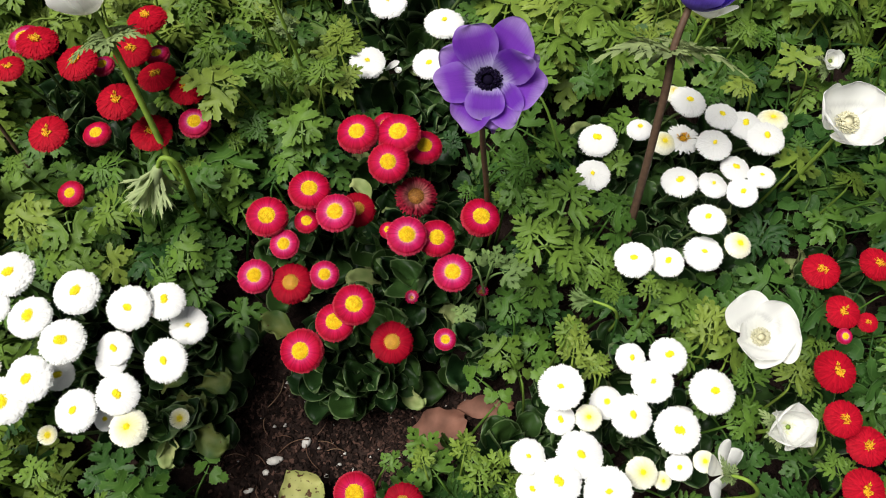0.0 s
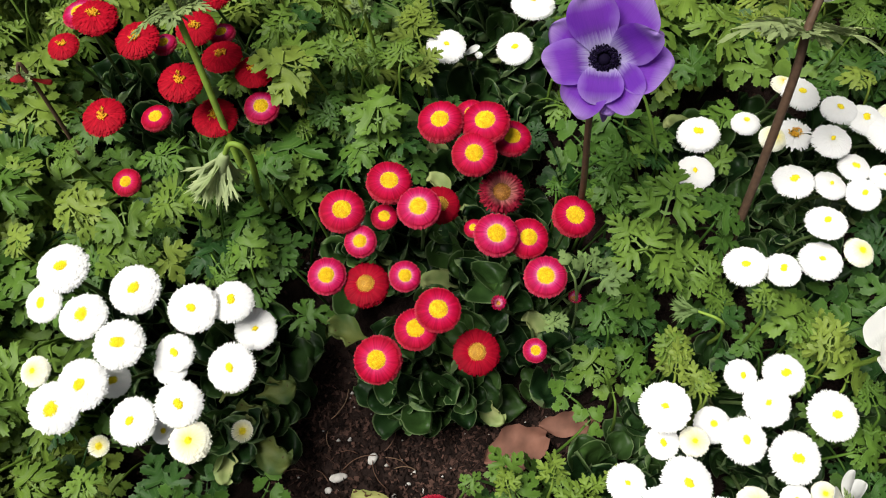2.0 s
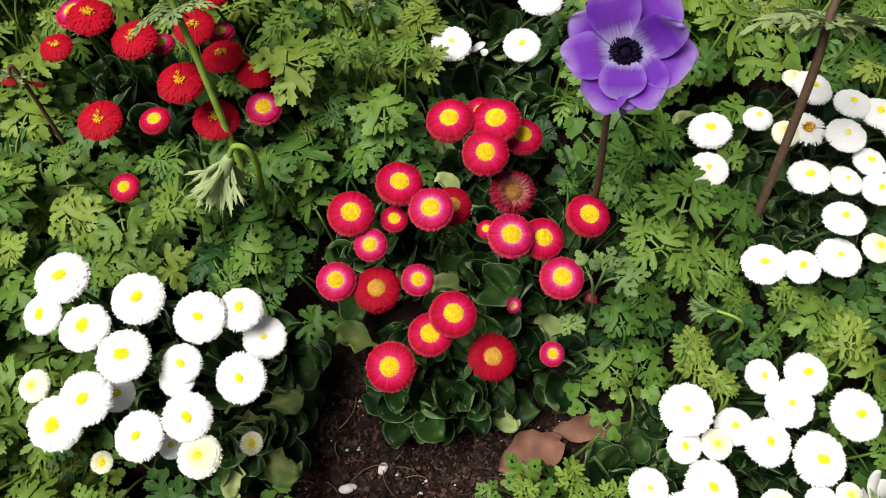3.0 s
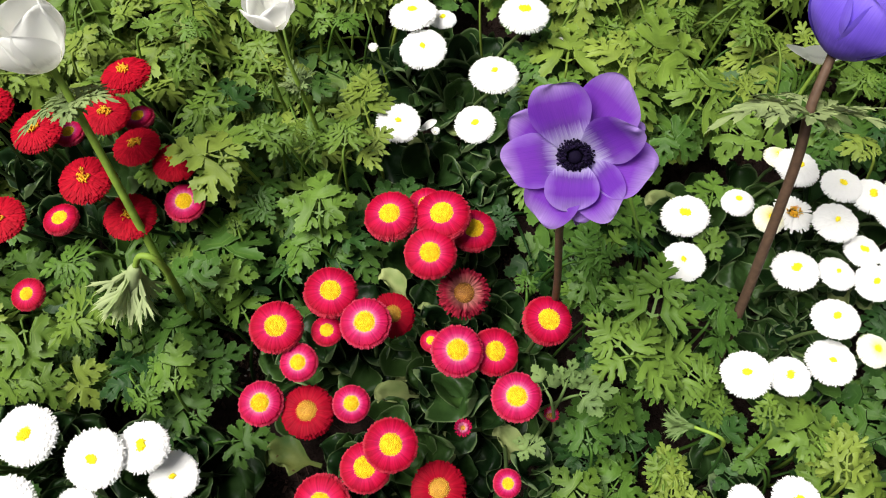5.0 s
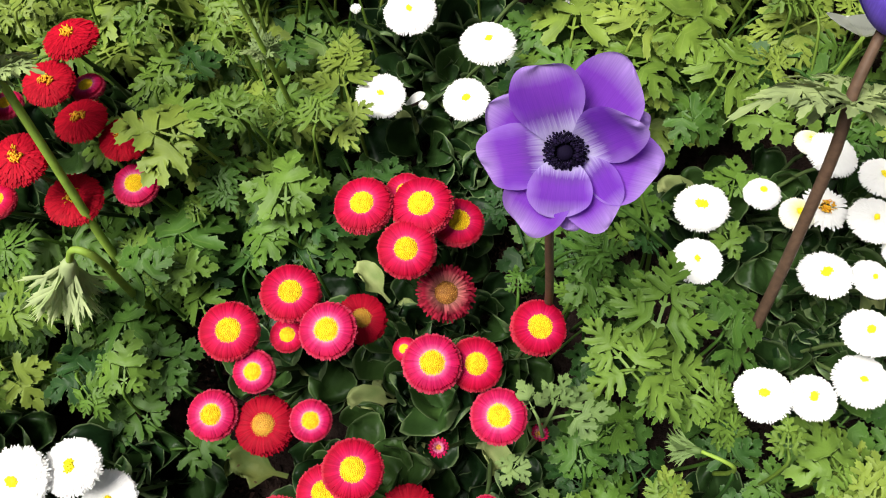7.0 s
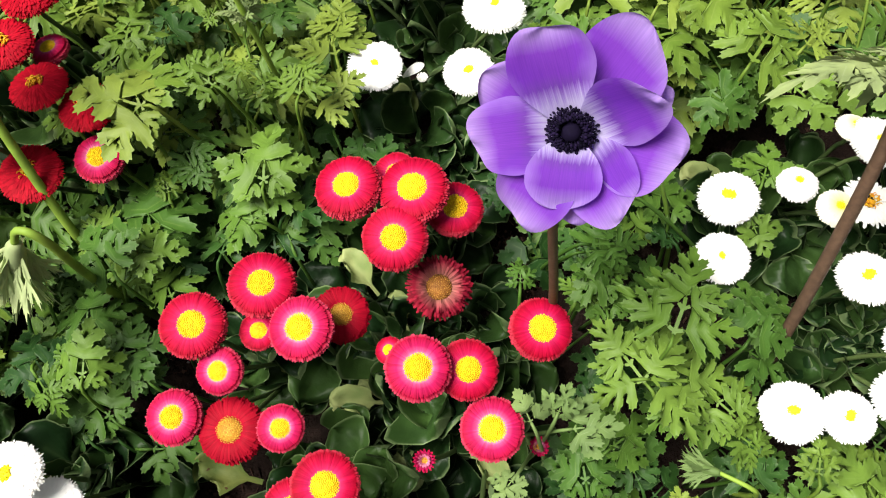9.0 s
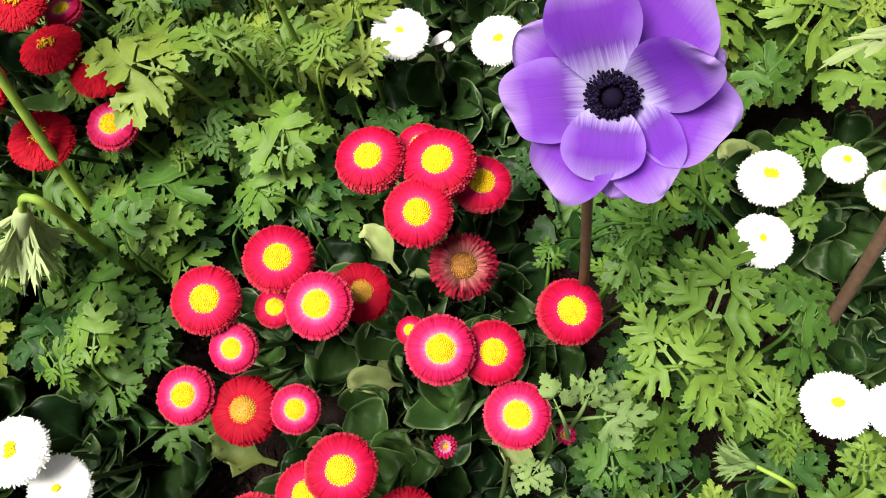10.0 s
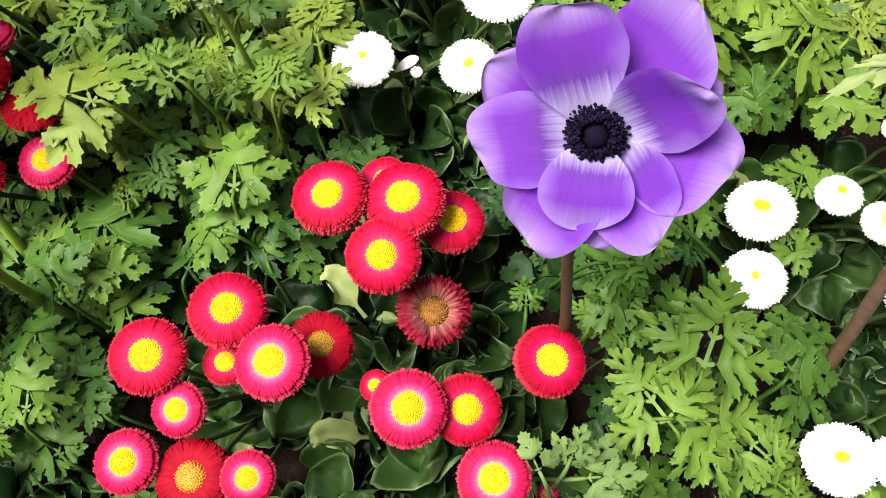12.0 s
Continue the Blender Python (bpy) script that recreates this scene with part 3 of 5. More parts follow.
def spoon_leaf(seed, length, width, lean, cup, material, bite=False, curl=0.2):
    """A daisy's round spoon-shaped leaf from the crown at the origin towards +x, cupped, with a thin wavy rim."""
    random.seed(seed)
    s = Shape()
    nu, nv = 13, 8
    ph, c, mid, skew = random.uniform(0, 6), random.random(), 0.65, random.uniform(-0.25, 0.25)
    rows, x, z, before = [], 0.0, 0.0, 0.0
    for i in range(nu + 1):
        q = i / nu
        t = 1 - (1 - q) ** 1.6
        if t < mid:
            full = 0.12 + 0.88 * (0.5 - 0.5 * math.cos(math.pi * max(0.0, (t - 0.24) / (mid - 0.24)) ** 0.9))
        else:
            full = math.sqrt(max(0.0, 1 - ((t - mid) / (1 - mid)) ** 2.2))
        half = width * full * (1 + 0.045 * math.sin(34 * t + ph) * min(1.0, t / mid) ** 2)
        bend = lean * (1 - 0.82 * t ** 1.5)
        x += length * (t - before) * math.cos(bend)
        z += length * (t - before) * math.sin(bend)
        before = t
        row = []
        for k in range(nv + 1):
            w = 2 * k / nv - 1
            rho = math.hypot(max(0.0, (t - mid) / (1 - mid)), w * full) if t > mid else abs(w)
            dent = 1 - (0.45 if bite and 0.6 < t < 0.85 and w > 0.5 else 0)
            blade = min(1.0, t / mid)
            up = width * blade * (cup * rho * rho * (1 + skew * w) * full + curl * rho ** 3 * math.sin(8 * t + ph + 3.1 * w) + 0.06 * math.sin(13 * t + 6 * w + ph) - 0.12 * math.exp(-30 * w * w) * full)
            up += 0.25 * (1 - blade) * half * w * w
            row.append(s.add((x - up * math.sin(bend), half * w * dent * (1 - 0.12 * abs(cup) * w * w), z + up * math.cos(bend)), t, rho, c))
        rows.append(row)
    for a, b in zip(rows, rows[1:]):
        for k in range(nv):
            s.quad(a[k], b[k], b[k + 1], a[k + 1])
    return s.mesh("spoon_leaf", material)


SPOON = [spoon_leaf(400 + i, (0.039, 0.034, 0.043, 0.028)[i % 4], (0.0152, 0.0128, 0.0165, 0.0108)[i % 4], radians((98, 80, 62, 104, 50, 88)[i % 6]), (0.7, 1.25, 0.45, 0.95, -0.3)[i % 5], spoon_green, i in (3, 7), (0.42, 0.6, 0.28)[i % 3]) for i in range(14)]
SPOON_OLD = spoon_leaf(460, 0.045, 0.0165, radians(36), 0.5, spoon_old, True, 0.5)
SPOON_PALE = [spoon_leaf(440 + i, 0.038, 0.0105, radians((55, 35)[i]), 0.6, spoon_pale, True, 0.35) for i in range(2)]


# ---- the ground ----
def ground_height(x, y):
    near = max(0.0, 1 - max(abs(x), abs(y - 0.25)) / 1.5)
    return near * (0.006 * noise.noise((x * 14, y * 14, 1)) + 0.003 * noise.noise((x * 50, y * 50, 7)) - 0.003)


def build_ground():
    fine = [i * 0.012 for i in range(-60, 61)]
    far = [0.8, 0.9, 1.1, 1.5, 2.2, 4, 8, 20, 60, 200]
    xs = [-a for a in reversed(far)] + fine + far
    s = Shape()
    for y in xs:
        for x in xs:
            s.add((x, y + 0.25, ground_height(x, y + 0.25)), 0, 0, 0.5)
    n = len(xs)
    for j in range(n - 1):
        for i in range(n - 1):
            s.quad(j * n + i, j * n + i + 1, (j + 1) * n + i + 1, (j + 1) * n + i)
    return tagged(new("ground", s.mesh("ground", soil)), "dark damp soil of the flower bed covered in fine mulch", "soil", kind="structure")


build_ground()


# ---- daisies ----
FLOWERS = []  # every flower's place: x, y, z, radius
CROWNS = []  # where the daisies' rosettes stand


def daisy_plant(name, label, heads, style, group, leaves, lean=0.05, crowns=1, beside=()):
    """A rosette of spoon leaves and its flowers. heads: x, y, z, width in millimetres and, if not the plant's own, the style."""
    random.seed(name + label + str(heads[0]))
    cx = sum(h[0] for h in heads) / len(heads) / 1000
    cy = sum(h[1] for h in heads) / len(heads) / 1000 + 0.01
    plant = thing(name, label, "flower", group, (cx, cy, 0))
    here = Matrix.Translation((-cx, -cy, 0))
    for n, (x, y, z, width, *own) in enumerate(heads):
        x, y, z, d = x / 1000, y / 1000, z / 1000, width / 1000 * 1.03
        kind = own[0] if own else style
        FLOWERS.append((x, y, z, d / 2))
        pick = [k for k in HEADS if k[0] == kind]
        petals, eye = HEADS[pick[(n * 7 + len(heads)) % len(pick)]]
        out = Vector((x - cx, y - cy, 0))
        tilt = Vector((out.x * 1.6 + random.uniform(-0.14, 0.14), out.y * 1.6 + lean + random.uniform(-0.14, 0.14), 1)).normalized()
        turn = tilt.to_track_quat("Z", "Y").to_matrix().to_4x4() @ Matrix.Rotation(random.uniform(0, 6.28), 4, "Z")
        low = Vector((x, y, z)) - tilt * 0.22 * d
        head = part("flower_head", petals, plant, here @ Matrix.Translation(low) @ turn @ Matrix.Diagonal((d, d, d * random.uniform(0.85, 1.1), 1)))
        part("flower_centre", eye, head)
        part("calyx", CALYX, head, label="green calyx under the petals")
        foot = Vector((cx + out.x * 0.35 + random.uniform(-0.012, 0.012), cy + out.y * 0.35 + random.uniform(-0.012, 0.012), -0.002))
        mid = foot.lerp(low, 0.5) + Vector((out.x * 0.12, out.y * 0.12, 0.012))
        s = Shape()
        tube(s, curve_points([foot, mid, low - tilt * 0.012, low - tilt * 0.1 * d], 4), lambda u: 0.0017 - 0.0003 * u, 6)
        part("flower_stem", s.mesh("flower_stem", daisy_stem), plant, here)
    spots = []
    for k in range(crowns):
        hx, hy = heads[(k * len(heads)) // crowns][:2]
        spots.append(((hx / 1000 - cx) * 0.6 + random.gauss(0, 0.006), (hy / 1000 - cy) * 0.6 + 0.008 + random.gauss(0, 0.006)))
        CROWNS.append((cx + spots[-1][0], cy + spots[-1][1]))
    for x, y in beside:
        spots.append((x / 1000 - cx, y / 1000 - cy))
        CROWNS.append((x / 1000, y / 1000))
    crowns = len(spots)
    lift = min(0.05, max(0.008, sum(h[2] for h in heads) / len(heads) / 1000 - 0.088))
    leaves = int(leaves * 0.88)
    for k in range(leaves):
        px, py = spots[k % crowns]
        ring = (k // crowns) / (leaves / crowns)
        a = (k // crowns) * 2.39996 + random.uniform(-0.3, 0.3)
        me = SPOON[random.randrange(14)] if random.random() > 0.03 else random.choice(SPOON_PALE)
        steep = -radians(44) * ring + radians(random.uniform(-14, 10)) + radians(12)
        part("leaf", me, plant, Matrix.Translation((px + (0.003 + 0.014 * ring) * math.cos(a), py + (0.003 + 0.014 * ring) * math.sin(a), lift * (1 - ring) ** 1.2 * random.uniform(0.6, 1.1)))
             @ Matrix.Rotation(a, 4, "Z") @ Matrix.Rotation(radians(random.uniform(-18, 18)), 4, "X") @ Matrix.Rotation(-steep, 4, "Y") @ Matrix.Scale(random.uniform(0.8, 1.2), 4))
    return plant


RED_GROUP, WHITE_GROUP = "red daisy plants in the bed", "white daisy plants in the bed"
red_label = "red button daisies with yellow centres over dark spoon-shaped leaves"
dbl_label = "double crimson pompon daisies with golden flecks over dark leaves"
white_label = "white pompon daisies with tiny yellow centres over dark leaves"

daisy_plant("daisy_plant", red_label, [(-74, 284, 146, 37), (-38, 284, 146, 39), (-15, 280, 124, 33), (-46, 255, 146, 36), (-49, 296, 132, 26), (-22, 235, 114, 36, "faded")],
            "red", RED_GROUP, 95, 0.05, 3, [(-43, 226), (2, 232)])
def pale_leaf(plant, x, y, z, heading, tilt, scale, n):
    part("leaf", SPOON_PALE[n], plant, Matrix.Translation((x - plant.location.x, y - plant.location.y, z)) @ Matrix.Rotation(radians(heading), 4, "Z") @ Matrix.Rotation(radians(tilt), 4, "Y") @ Matrix.Scale(scale, 4),
         "pale yellowing nibbled leaf")


def old_leaf(plant, x, y, z, heading, tilt, scale):
    part("leaf", SPOON_OLD, plant, Matrix.Translation((x - plant.location.x, y - plant.location.y, z)) @ Matrix.Rotation(radians(heading), 4, "Z") @ Matrix.Rotation(radians(tilt), 4, "Y") @ Matrix.Scale(scale, 4),
         "old leaf yellowing at its nibbled end")


pale_leaf(scene.objects["daisy_plant"], -0.062, 0.236, 0.07, 132, 14, 0.95, 0)
pale_leaf(scene.objects["daisy_plant"], -0.044, 0.216, 0.05, 112, 10, 0.75, 1)
daisy_plant("daisy_plant", red_label, [(-110, 225, 164, 35), (-146, 203, 158, 35), (-115, 203, 142, 21), (-87, 202, 171, 33, "pink"), (-71, 213, 145, 30, "dark"),
            (-132, 180, 150, 25, "pink"), (-158, 156, 137, 30, "pink"), (-128, 151, 133, 35, "dark"), (-96, 153, 153, 24, "pink")], "red", RED_GROUP, 100, 0.05, 4, [(-52, 172)])
daisy_plant("daisy_plant", "red and pink daisies, one still in bud, over dark spoon-shaped leaves",
            [(-28, 186, 157, 34, "pink"), (-46, 196, 138, 15), (-3, 187, 145, 32), (36, 213, 123, 35), (10, 158, 142, 33, "pink"), (4, 104, 120, 19, "pink"), (-25, 140, 120, 13, "bud"),
             (36, 150, 100, 12, "bud")], "red", RED_GROUP, 110, 0.05, 4, [(26, 110)])
daisy_plant("daisy_plant", red_label, [(-70, 127, 160, 34), (-87, 114, 150, 32), (-117, 92, 134, 37), (-41, 101, 127, 35, "dark")], "red", RED_GROUP, 150, 0.05, 4, [(-88, 82), (-62, 78)])
pale_leaf(scene.objects["daisy_plant.003"], -0.05, 0.15, 0.035, -62, 6, 1.05, 0)
old_leaf(scene.objects["daisy_plant.003"], -0.13, 0.12, 0.045, 165, 5, 0.95)
pale_leaf(scene.objects["daisy_plant.003"], -0.045, 0.075, 0.02, -35, 5, 1.0, 1)
daisy_plant("daisy_plant", red_label, [(-71, -22, 110, 35), (-32, -30, 100, 33, "dark")], "red", RED_GROUP, 14, 0.05, 0, [(-52, -68)])
daisy_plant("daisy_plant", dbl_label, [(-370, 367, 165, 30, "pink"), (-352, 358, 172, 36), (-392, 349, 140, 27), (-319, 342, 165, 36), (-303, 347, 150, 21, "pink"), (-352, 288, 135, 36),
            (-306, 286, 140, 25, "red"), (-332, 236, 120, 24, "red")], "dbl", RED_GROUP, 90, 0.14, 4)
daisy_plant("daisy_plant", dbl_label, [(-278, 362, 150, 34), (-268, 394, 150, 37), (-263, 369, 130, 23, "pink"), (-254, 337, 150, 34), (-228, 328, 141, 33), (-277, 302, 171, 36),
            (-223, 301, 129, 29, "pink"), (-259, 289, 135, 37)], "dbl", RED_GROUP, 82, 0.14, 4)
daisy_plant("daisy_plant", dbl_label, [(335, 167, 110, 33), (385, 173, 110, 31), (351, 131, 105, 31), (374, 122, 100, 18), (348, 108, 110, 14, "pink")], "dbl", RED_GROUP, 46, 0.05, 3)
daisy_plant("daisy_plant", dbl_label, [(335, 78, 115, 37), (338, 38, 110, 32), (360, 17, 100, 34), (348, -19, 110, 35)], "dbl", RED_GROUP, 46, 0.05, 3)
daisy_plant("daisy_plant", white_label, [(-343, 148, 180, 38), (-356, 122, 175, 29), (-323, 113, 180, 35), (-288, 133, 180, 37), (-290, 92, 190, 36), (-363, 75, 160, 23, "cream"),
            (-312, 63, 190, 36), (-301, 69, 165, 25), (-337, 47, 175, 37)], "white_eye", WHITE_GROUP, 72, 0.05, 4)
daisy_plant("daisy_plant", white_label, [(-242, 118, 189, 36), (-217, 126, 180, 32), (-203, 109, 161, 31), (-214, 78, 178, 35), (-257, 89, 170, 28), (-261, 79, 165, 25)],
            "white", WHITE_GROUP, 64, 0.05, 3)
daisy_plant("daisy_plant", "white and cream daisies, some half open, over nibbled leaves", [(-277, 40, 183, 34), (-245, 52, 185, 33), (-237, 28, 180, 29, "cream"), (-262, 35, 160, 19, "cream"),
            (-217, 38, 120, 18, "creambud"), (-320, 24, 130, 17, "creambud")], "white", WHITE_GROUP, 64, 0.05, 3)
for x, y, z, heading, tilt, scale in ((-0.25, 0.052, 0.05, 5, 6, 0.95), (-0.226, 0.07, 0.05, 15, 10, 0.85), (-0.23, 0.034, 0.045, -25, 10, 1.0), (-0.254, 0.064, 0.058, 50, 4, 0.8)):
    old_leaf(scene.objects["daisy_plant.011"], x, y, z, heading, tilt, scale)
daisy_plant("daisy_plant", white_label, [(100, 64, 121, 39), (164, 90, 105, 27), (195, 92, 110, 33), (179, 69, 115, 36), (160, 41, 115, 36), (101, 38, 105, 26), (125, 40, 105, 23, "cream"),
            (143, 54, 95, 29, "cream")], "white", WHITE_GROUP, 64, 0.05, 3)
daisy_plant("daisy_plant", white_label, [(233, 62, 103, 40), (199, 29, 110, 40), (169, -5, 100, 27, "cream"), (200, -1, 100, 23, "cream"), (223, 4, 95, 19, "cream"), (188, -12, 90, 16, "cream")],
            "white", WHITE_GROUP, 57, 0.05, 3)
daisy_plant("daisy_plant", white_label, [(73, 8, 105, 30), (115, 9, 120, 40), (95, -12, 125, 39), (136, -20, 120, 40), (76, -18, 100, 28)], "white", WHITE_GROUP, 50, 0.05, 3)
daisy_plant("daisy_plant", "white pompon daisies, one fading brown in the middle, over dark leaves", [(150, 305, 78, 37), (141, 264, 92, 33), (190, 314, 85, 25, "cream"), (211, 297, 90, 24, "cream"),
            (230, 302, 88, 32, "whitefaded"), (238, 340, 90, 36), (226, 351, 85, 22, "cream")], "white", WHITE_GROUP, 64, 0.3, 4)
daisy_plant("daisy_plant", white_label, [(253, 289, 104, 33), (264, 320, 100, 31), (285, 311, 100, 32), (314, 320, 95, 28, "cream"), (301, 295, 105, 36), (274, 269, 95, 28), (295, 259, 100, 26),
            (276, 243, 100, 29)], "white", WHITE_GROUP, 64, 0.3, 4)
daisy_plant("daisy_plant", white_label, [(218, 253, 105, 34), (250, 251, 100, 28), (238, 215, 112, 33), (269, 194, 100, 25, "cream"), (236, 186, 100, 35), (168, 175, 120, 34), (199, 174, 115, 29)],
            "white", WHITE_GROUP, 64, 0.3, 4)
daisy_plant("daisy_plant", white_label, [(29, 463, 115, 40), (3, 405, 124, 38), (-12, 374, 100, 32), (62, 453, 80, 13, "whitebud"), (-52, 436, 110, 37), (-60, 469, 110, 39), (-36, 472, 95, 23),
            (-72, 382, 90, 36), (-94, 453, 80, 9, "whitebud"), (-43, 381, 70, 8, "whitebud")], "white", WHITE_GROUP, 145, 0.22, 5, [(-50, 363), (-8, 345)])


# ---- anemones ----
def wide_petal(name, length, width, rise, curl, material, seed, ruffle=0.035, cup=0.3, base=0.2, uneven=0.045):
    """A broad petal from the flower's middle towards +x: it rises at its base and curls over at its end (degrees)."""
    random.seed(seed)
    s = Shape()
    nu, nv, c, ph = 22, 12, random.random(), random.uniform(0, 6)
    x = z = before = 0.0
    rows = []
    for i in range(nu + 1):
        t = 1 - (1 - i / nu) ** 1.7
        a = radians(rise + (curl - rise) * t ** (1.3 if curl < 70 else 0.55))
        x += length * (t - before) * math.cos(a)
        z += length * (t - before) * math.sin(a)
        before = t
        full = base + (1 - base) * math.sin(math.pi / 2 * min(1, t / 0.62)) ** 1.3
        if t > 0.52:
            full *= max(0.0, 1 - ((t - 0.52) / 0.48) ** 2.8) ** 0.5
        half = width / 2 * full * (1 + 0.05 * math.sin(7 * t + ph))
        row = []
        for k in range(nv + 1):
            w = 2 * k / nv - 1
            edge = max(abs(w) ** 3 * t, max(0, (t - 0.75) / 0.25) ** 2) * min(1.0, 2 * full)
            wave = ruffle * length * edge * (math.sin(3.2 * w + ph + 3 * t) + 0.4 * math.sin(7 * w + 2 * ph + 4 * t))
            lift = cup * half * w * w * (1.1 - 0.5 * t)
            n = Vector((-math.sin(a), 0, math.cos(a)))
            row.append(s.add(Vector((x + uneven * length * t ** 3 * math.sin(2.6 * w * full + 1.7 * ph), half * w, z)) + n * (wave + lift), t, 0.5 + 0.5 * w * full, c))
        rows.append(row)
    for a, b in zip(rows, rows[1:]):
        for k in range(nv):
            s.quad(a[k], b[k], b[k + 1], a[k + 1])
    return s.mesh(name, material)


def stamens(radius, height, material, seed):
    """The dark cushion with its ring of anthers on threads."""
    random.seed(seed)
    s = Shape()
    dome = 0.4 * radius
    n = 18
    rings = [[s.add((dome * math.sin(a) * math.cos(math.tau * k / n), dome * math.sin(a) * math.sin(math.tau * k / n), height * 0.55 + dome * 0.8 * math.cos(a)), 0, 0, 0.35)
              for k in range(n)] for a in (0.15, 0.5, 0.9, 1.3, 1.7, 2.3)]
    s.quad(*rings[0])
    for a, b in zip(rings, rings[1:]):
        for k in range(n):
            s.quad(a[k], b[k], b[(k + 1) % n], a[(k + 1) % n])
    for k in range(210):
        a = k * 2.39996
        r = radius * (0.46 + 0.54 * (k / 210)) * random.uniform(0.95, 1.05)
        h = height * (1.0 - 0.55 * ((k / 210) ** 1.5)) * random.uniform(0.85, 1.1)
        tip = Vector((r * math.cos(a), r * math.sin(a), h))
        foot = Vector((0.35 * r * math.cos(a), 0.35 * r * math.sin(a), 0))
        c = random.random()
        tube(s, [foot, foot.lerp(tip, 0.6) + Vector((0, 0, 0.06 * height)), tip], lambda u: radius * 0.018, 3, c * 0.5)
        q, d = radius * random.uniform(0.05, 0.075), Vector((math.cos(a), math.sin(a), 0.5))
        tube(s, [tip - d * q, tip, tip + d * q], lambda u: q * (0.55 + 0.5 * math.sin(math.pi * u)), 5, c)
    return s.mesh("stamens", material)


def ruff(seed, length, count, material, open_angle, thin_cut=0.07, spread=150):
    """One finely cut bract of the collar, towards +x."""
    random.seed(seed)
    s = Shape()
    s.add((0, -0.0015, 0), 0, 0.5, 0.5)
    s.add((0, 0.0015, 0), 0, 0.5, 0.5)
    for k in range(count):
        a = radians((k - (count - 1) / 2) * spread / count + random.uniform(-5, 5))
        ln = length * random.uniform(0.75, 1.05) * (1 - 0.25 * abs(k - (count - 1) / 2) / count)
        main = lobe(s, (0, 0), a, ln, thin_cut * ln, 0.0003 * k, random.random(), 0.4, 0.0)
        s.quad(0, 1, main[0][0], main[0][2])
        for side in (-1, 1):
            at = ln * random.uniform(0.42, 0.58)
            side_rows = lobe(s, (at * math.cos(a), at * math.sin(a)), a + side * radians(24), ln * 0.5, thin_cut * 0.7 * ln, 0.0003 * k - 0.0004, random.random(), 0.4, 0.0, SIDE_LOBE)
            s.quad(main[1][1], side_rows[0][0], side_rows[0][2])
    m = Matrix.Rotation(-radians(open_angle), 4, "Y")
    for i, p in enumerate(s.v):
        r = math.hypot(p[0], p[1])
        s.v[i] = tuple(m @ Vector((p[0], p[1], p[2] - 0.25 * r * r / length)))
    return s.mesh("bract", material)


def cut_bract(seed, length, material, open_angle):
    """One bract of an anemone's collar: a small deeply cut leaf, towards +x, raised by open_angle."""
    random.seed(seed)
    s = blade_of("cut", length / 1.25)
    m = Matrix.Rotation(-radians(open_angle), 4, "Y")
    for i, p in enumerate(s.v):
        r = math.hypot(p[0], p[1])
        s.v[i] = tuple(m @ Vector((p[0], p[1] * 0.8, p[2] + 0.3 * p[1] * p[1] / length - 0.35 * r * r / length)))
    return s.mesh("bract", material)


def facing(at, axis, spin=0.0):
    return Matrix.Translation(at) @ Vector(axis).normalized().to_track_quat("Z", "Y").to_matrix().to_4x4() @ Matrix.Rotation(radians(spin), 4, "Z")


def anemone(label, stem, petals, axis, petal_material_, stem_material, scale, collar=None, eye=None, width=0.0024, group="anemones in the bed", eye_size=1.0, ruffle=0.03, uneven=0.045, cup=0.3):
    """A crown anemone. stem: points from the ground to the flower; petals: angle, length, width, rise, curl, level, twist;
    collar: place along the stem (0..1), length, opening in degrees."""
    plant = thing("anemone", label, "flower", group, stem[0])
    here = Matrix.Translation(-Vector(stem[0]))
    line = curve_points(stem, 6)
    s = Shape()
    tube(s, line, lambda u: width * (1.15 - 0.35 * u), 8, 0.5)
    part("stem", s.mesh("stem", stem_material), plant, here)
    top = facing(line[-1], axis)
    for n, (ang, ln, wd, rise, curl, level, twist) in enumerate(petals):
        me = wide_petal("petal", ln * scale, wd * scale, rise, curl, petal_material_, n + int(1000 * scale) + len(petals), ruffle, cup, base=0.2 if curl < 70 else 0.4, uneven=uneven)
        part("petal", me, plant, here @ top @ Matrix.Rotation(radians(ang), 4, "Z") @ Matrix.Translation((0.002, 0, level * scale)) @ Matrix.Rotation(radians(twist), 4, "X"))
    if eye:
        tagged(part("stamen_ring", stamens(0.0105 * scale / 0.042 * eye_size, 0.010 * scale / 0.042, eye, 7), plant, here @ top @ Matrix.Translation((0, 0, 0.08 * scale))), kind="stuff")
    if collar:
        at, ln, opening = collar
        i = int(at * (len(line) - 1))
        way = line[min(i + 1, len(line) - 1)] - line[i - 1]
        for k in range(3):
            part("bract", cut_bract(60 + k + int(at * 100), ln, bract_green, opening), plant, here @ facing(line[i], way, 120 * k + 20))
    FLOWERS.append((*stem[-1], 0.04))
    return plant


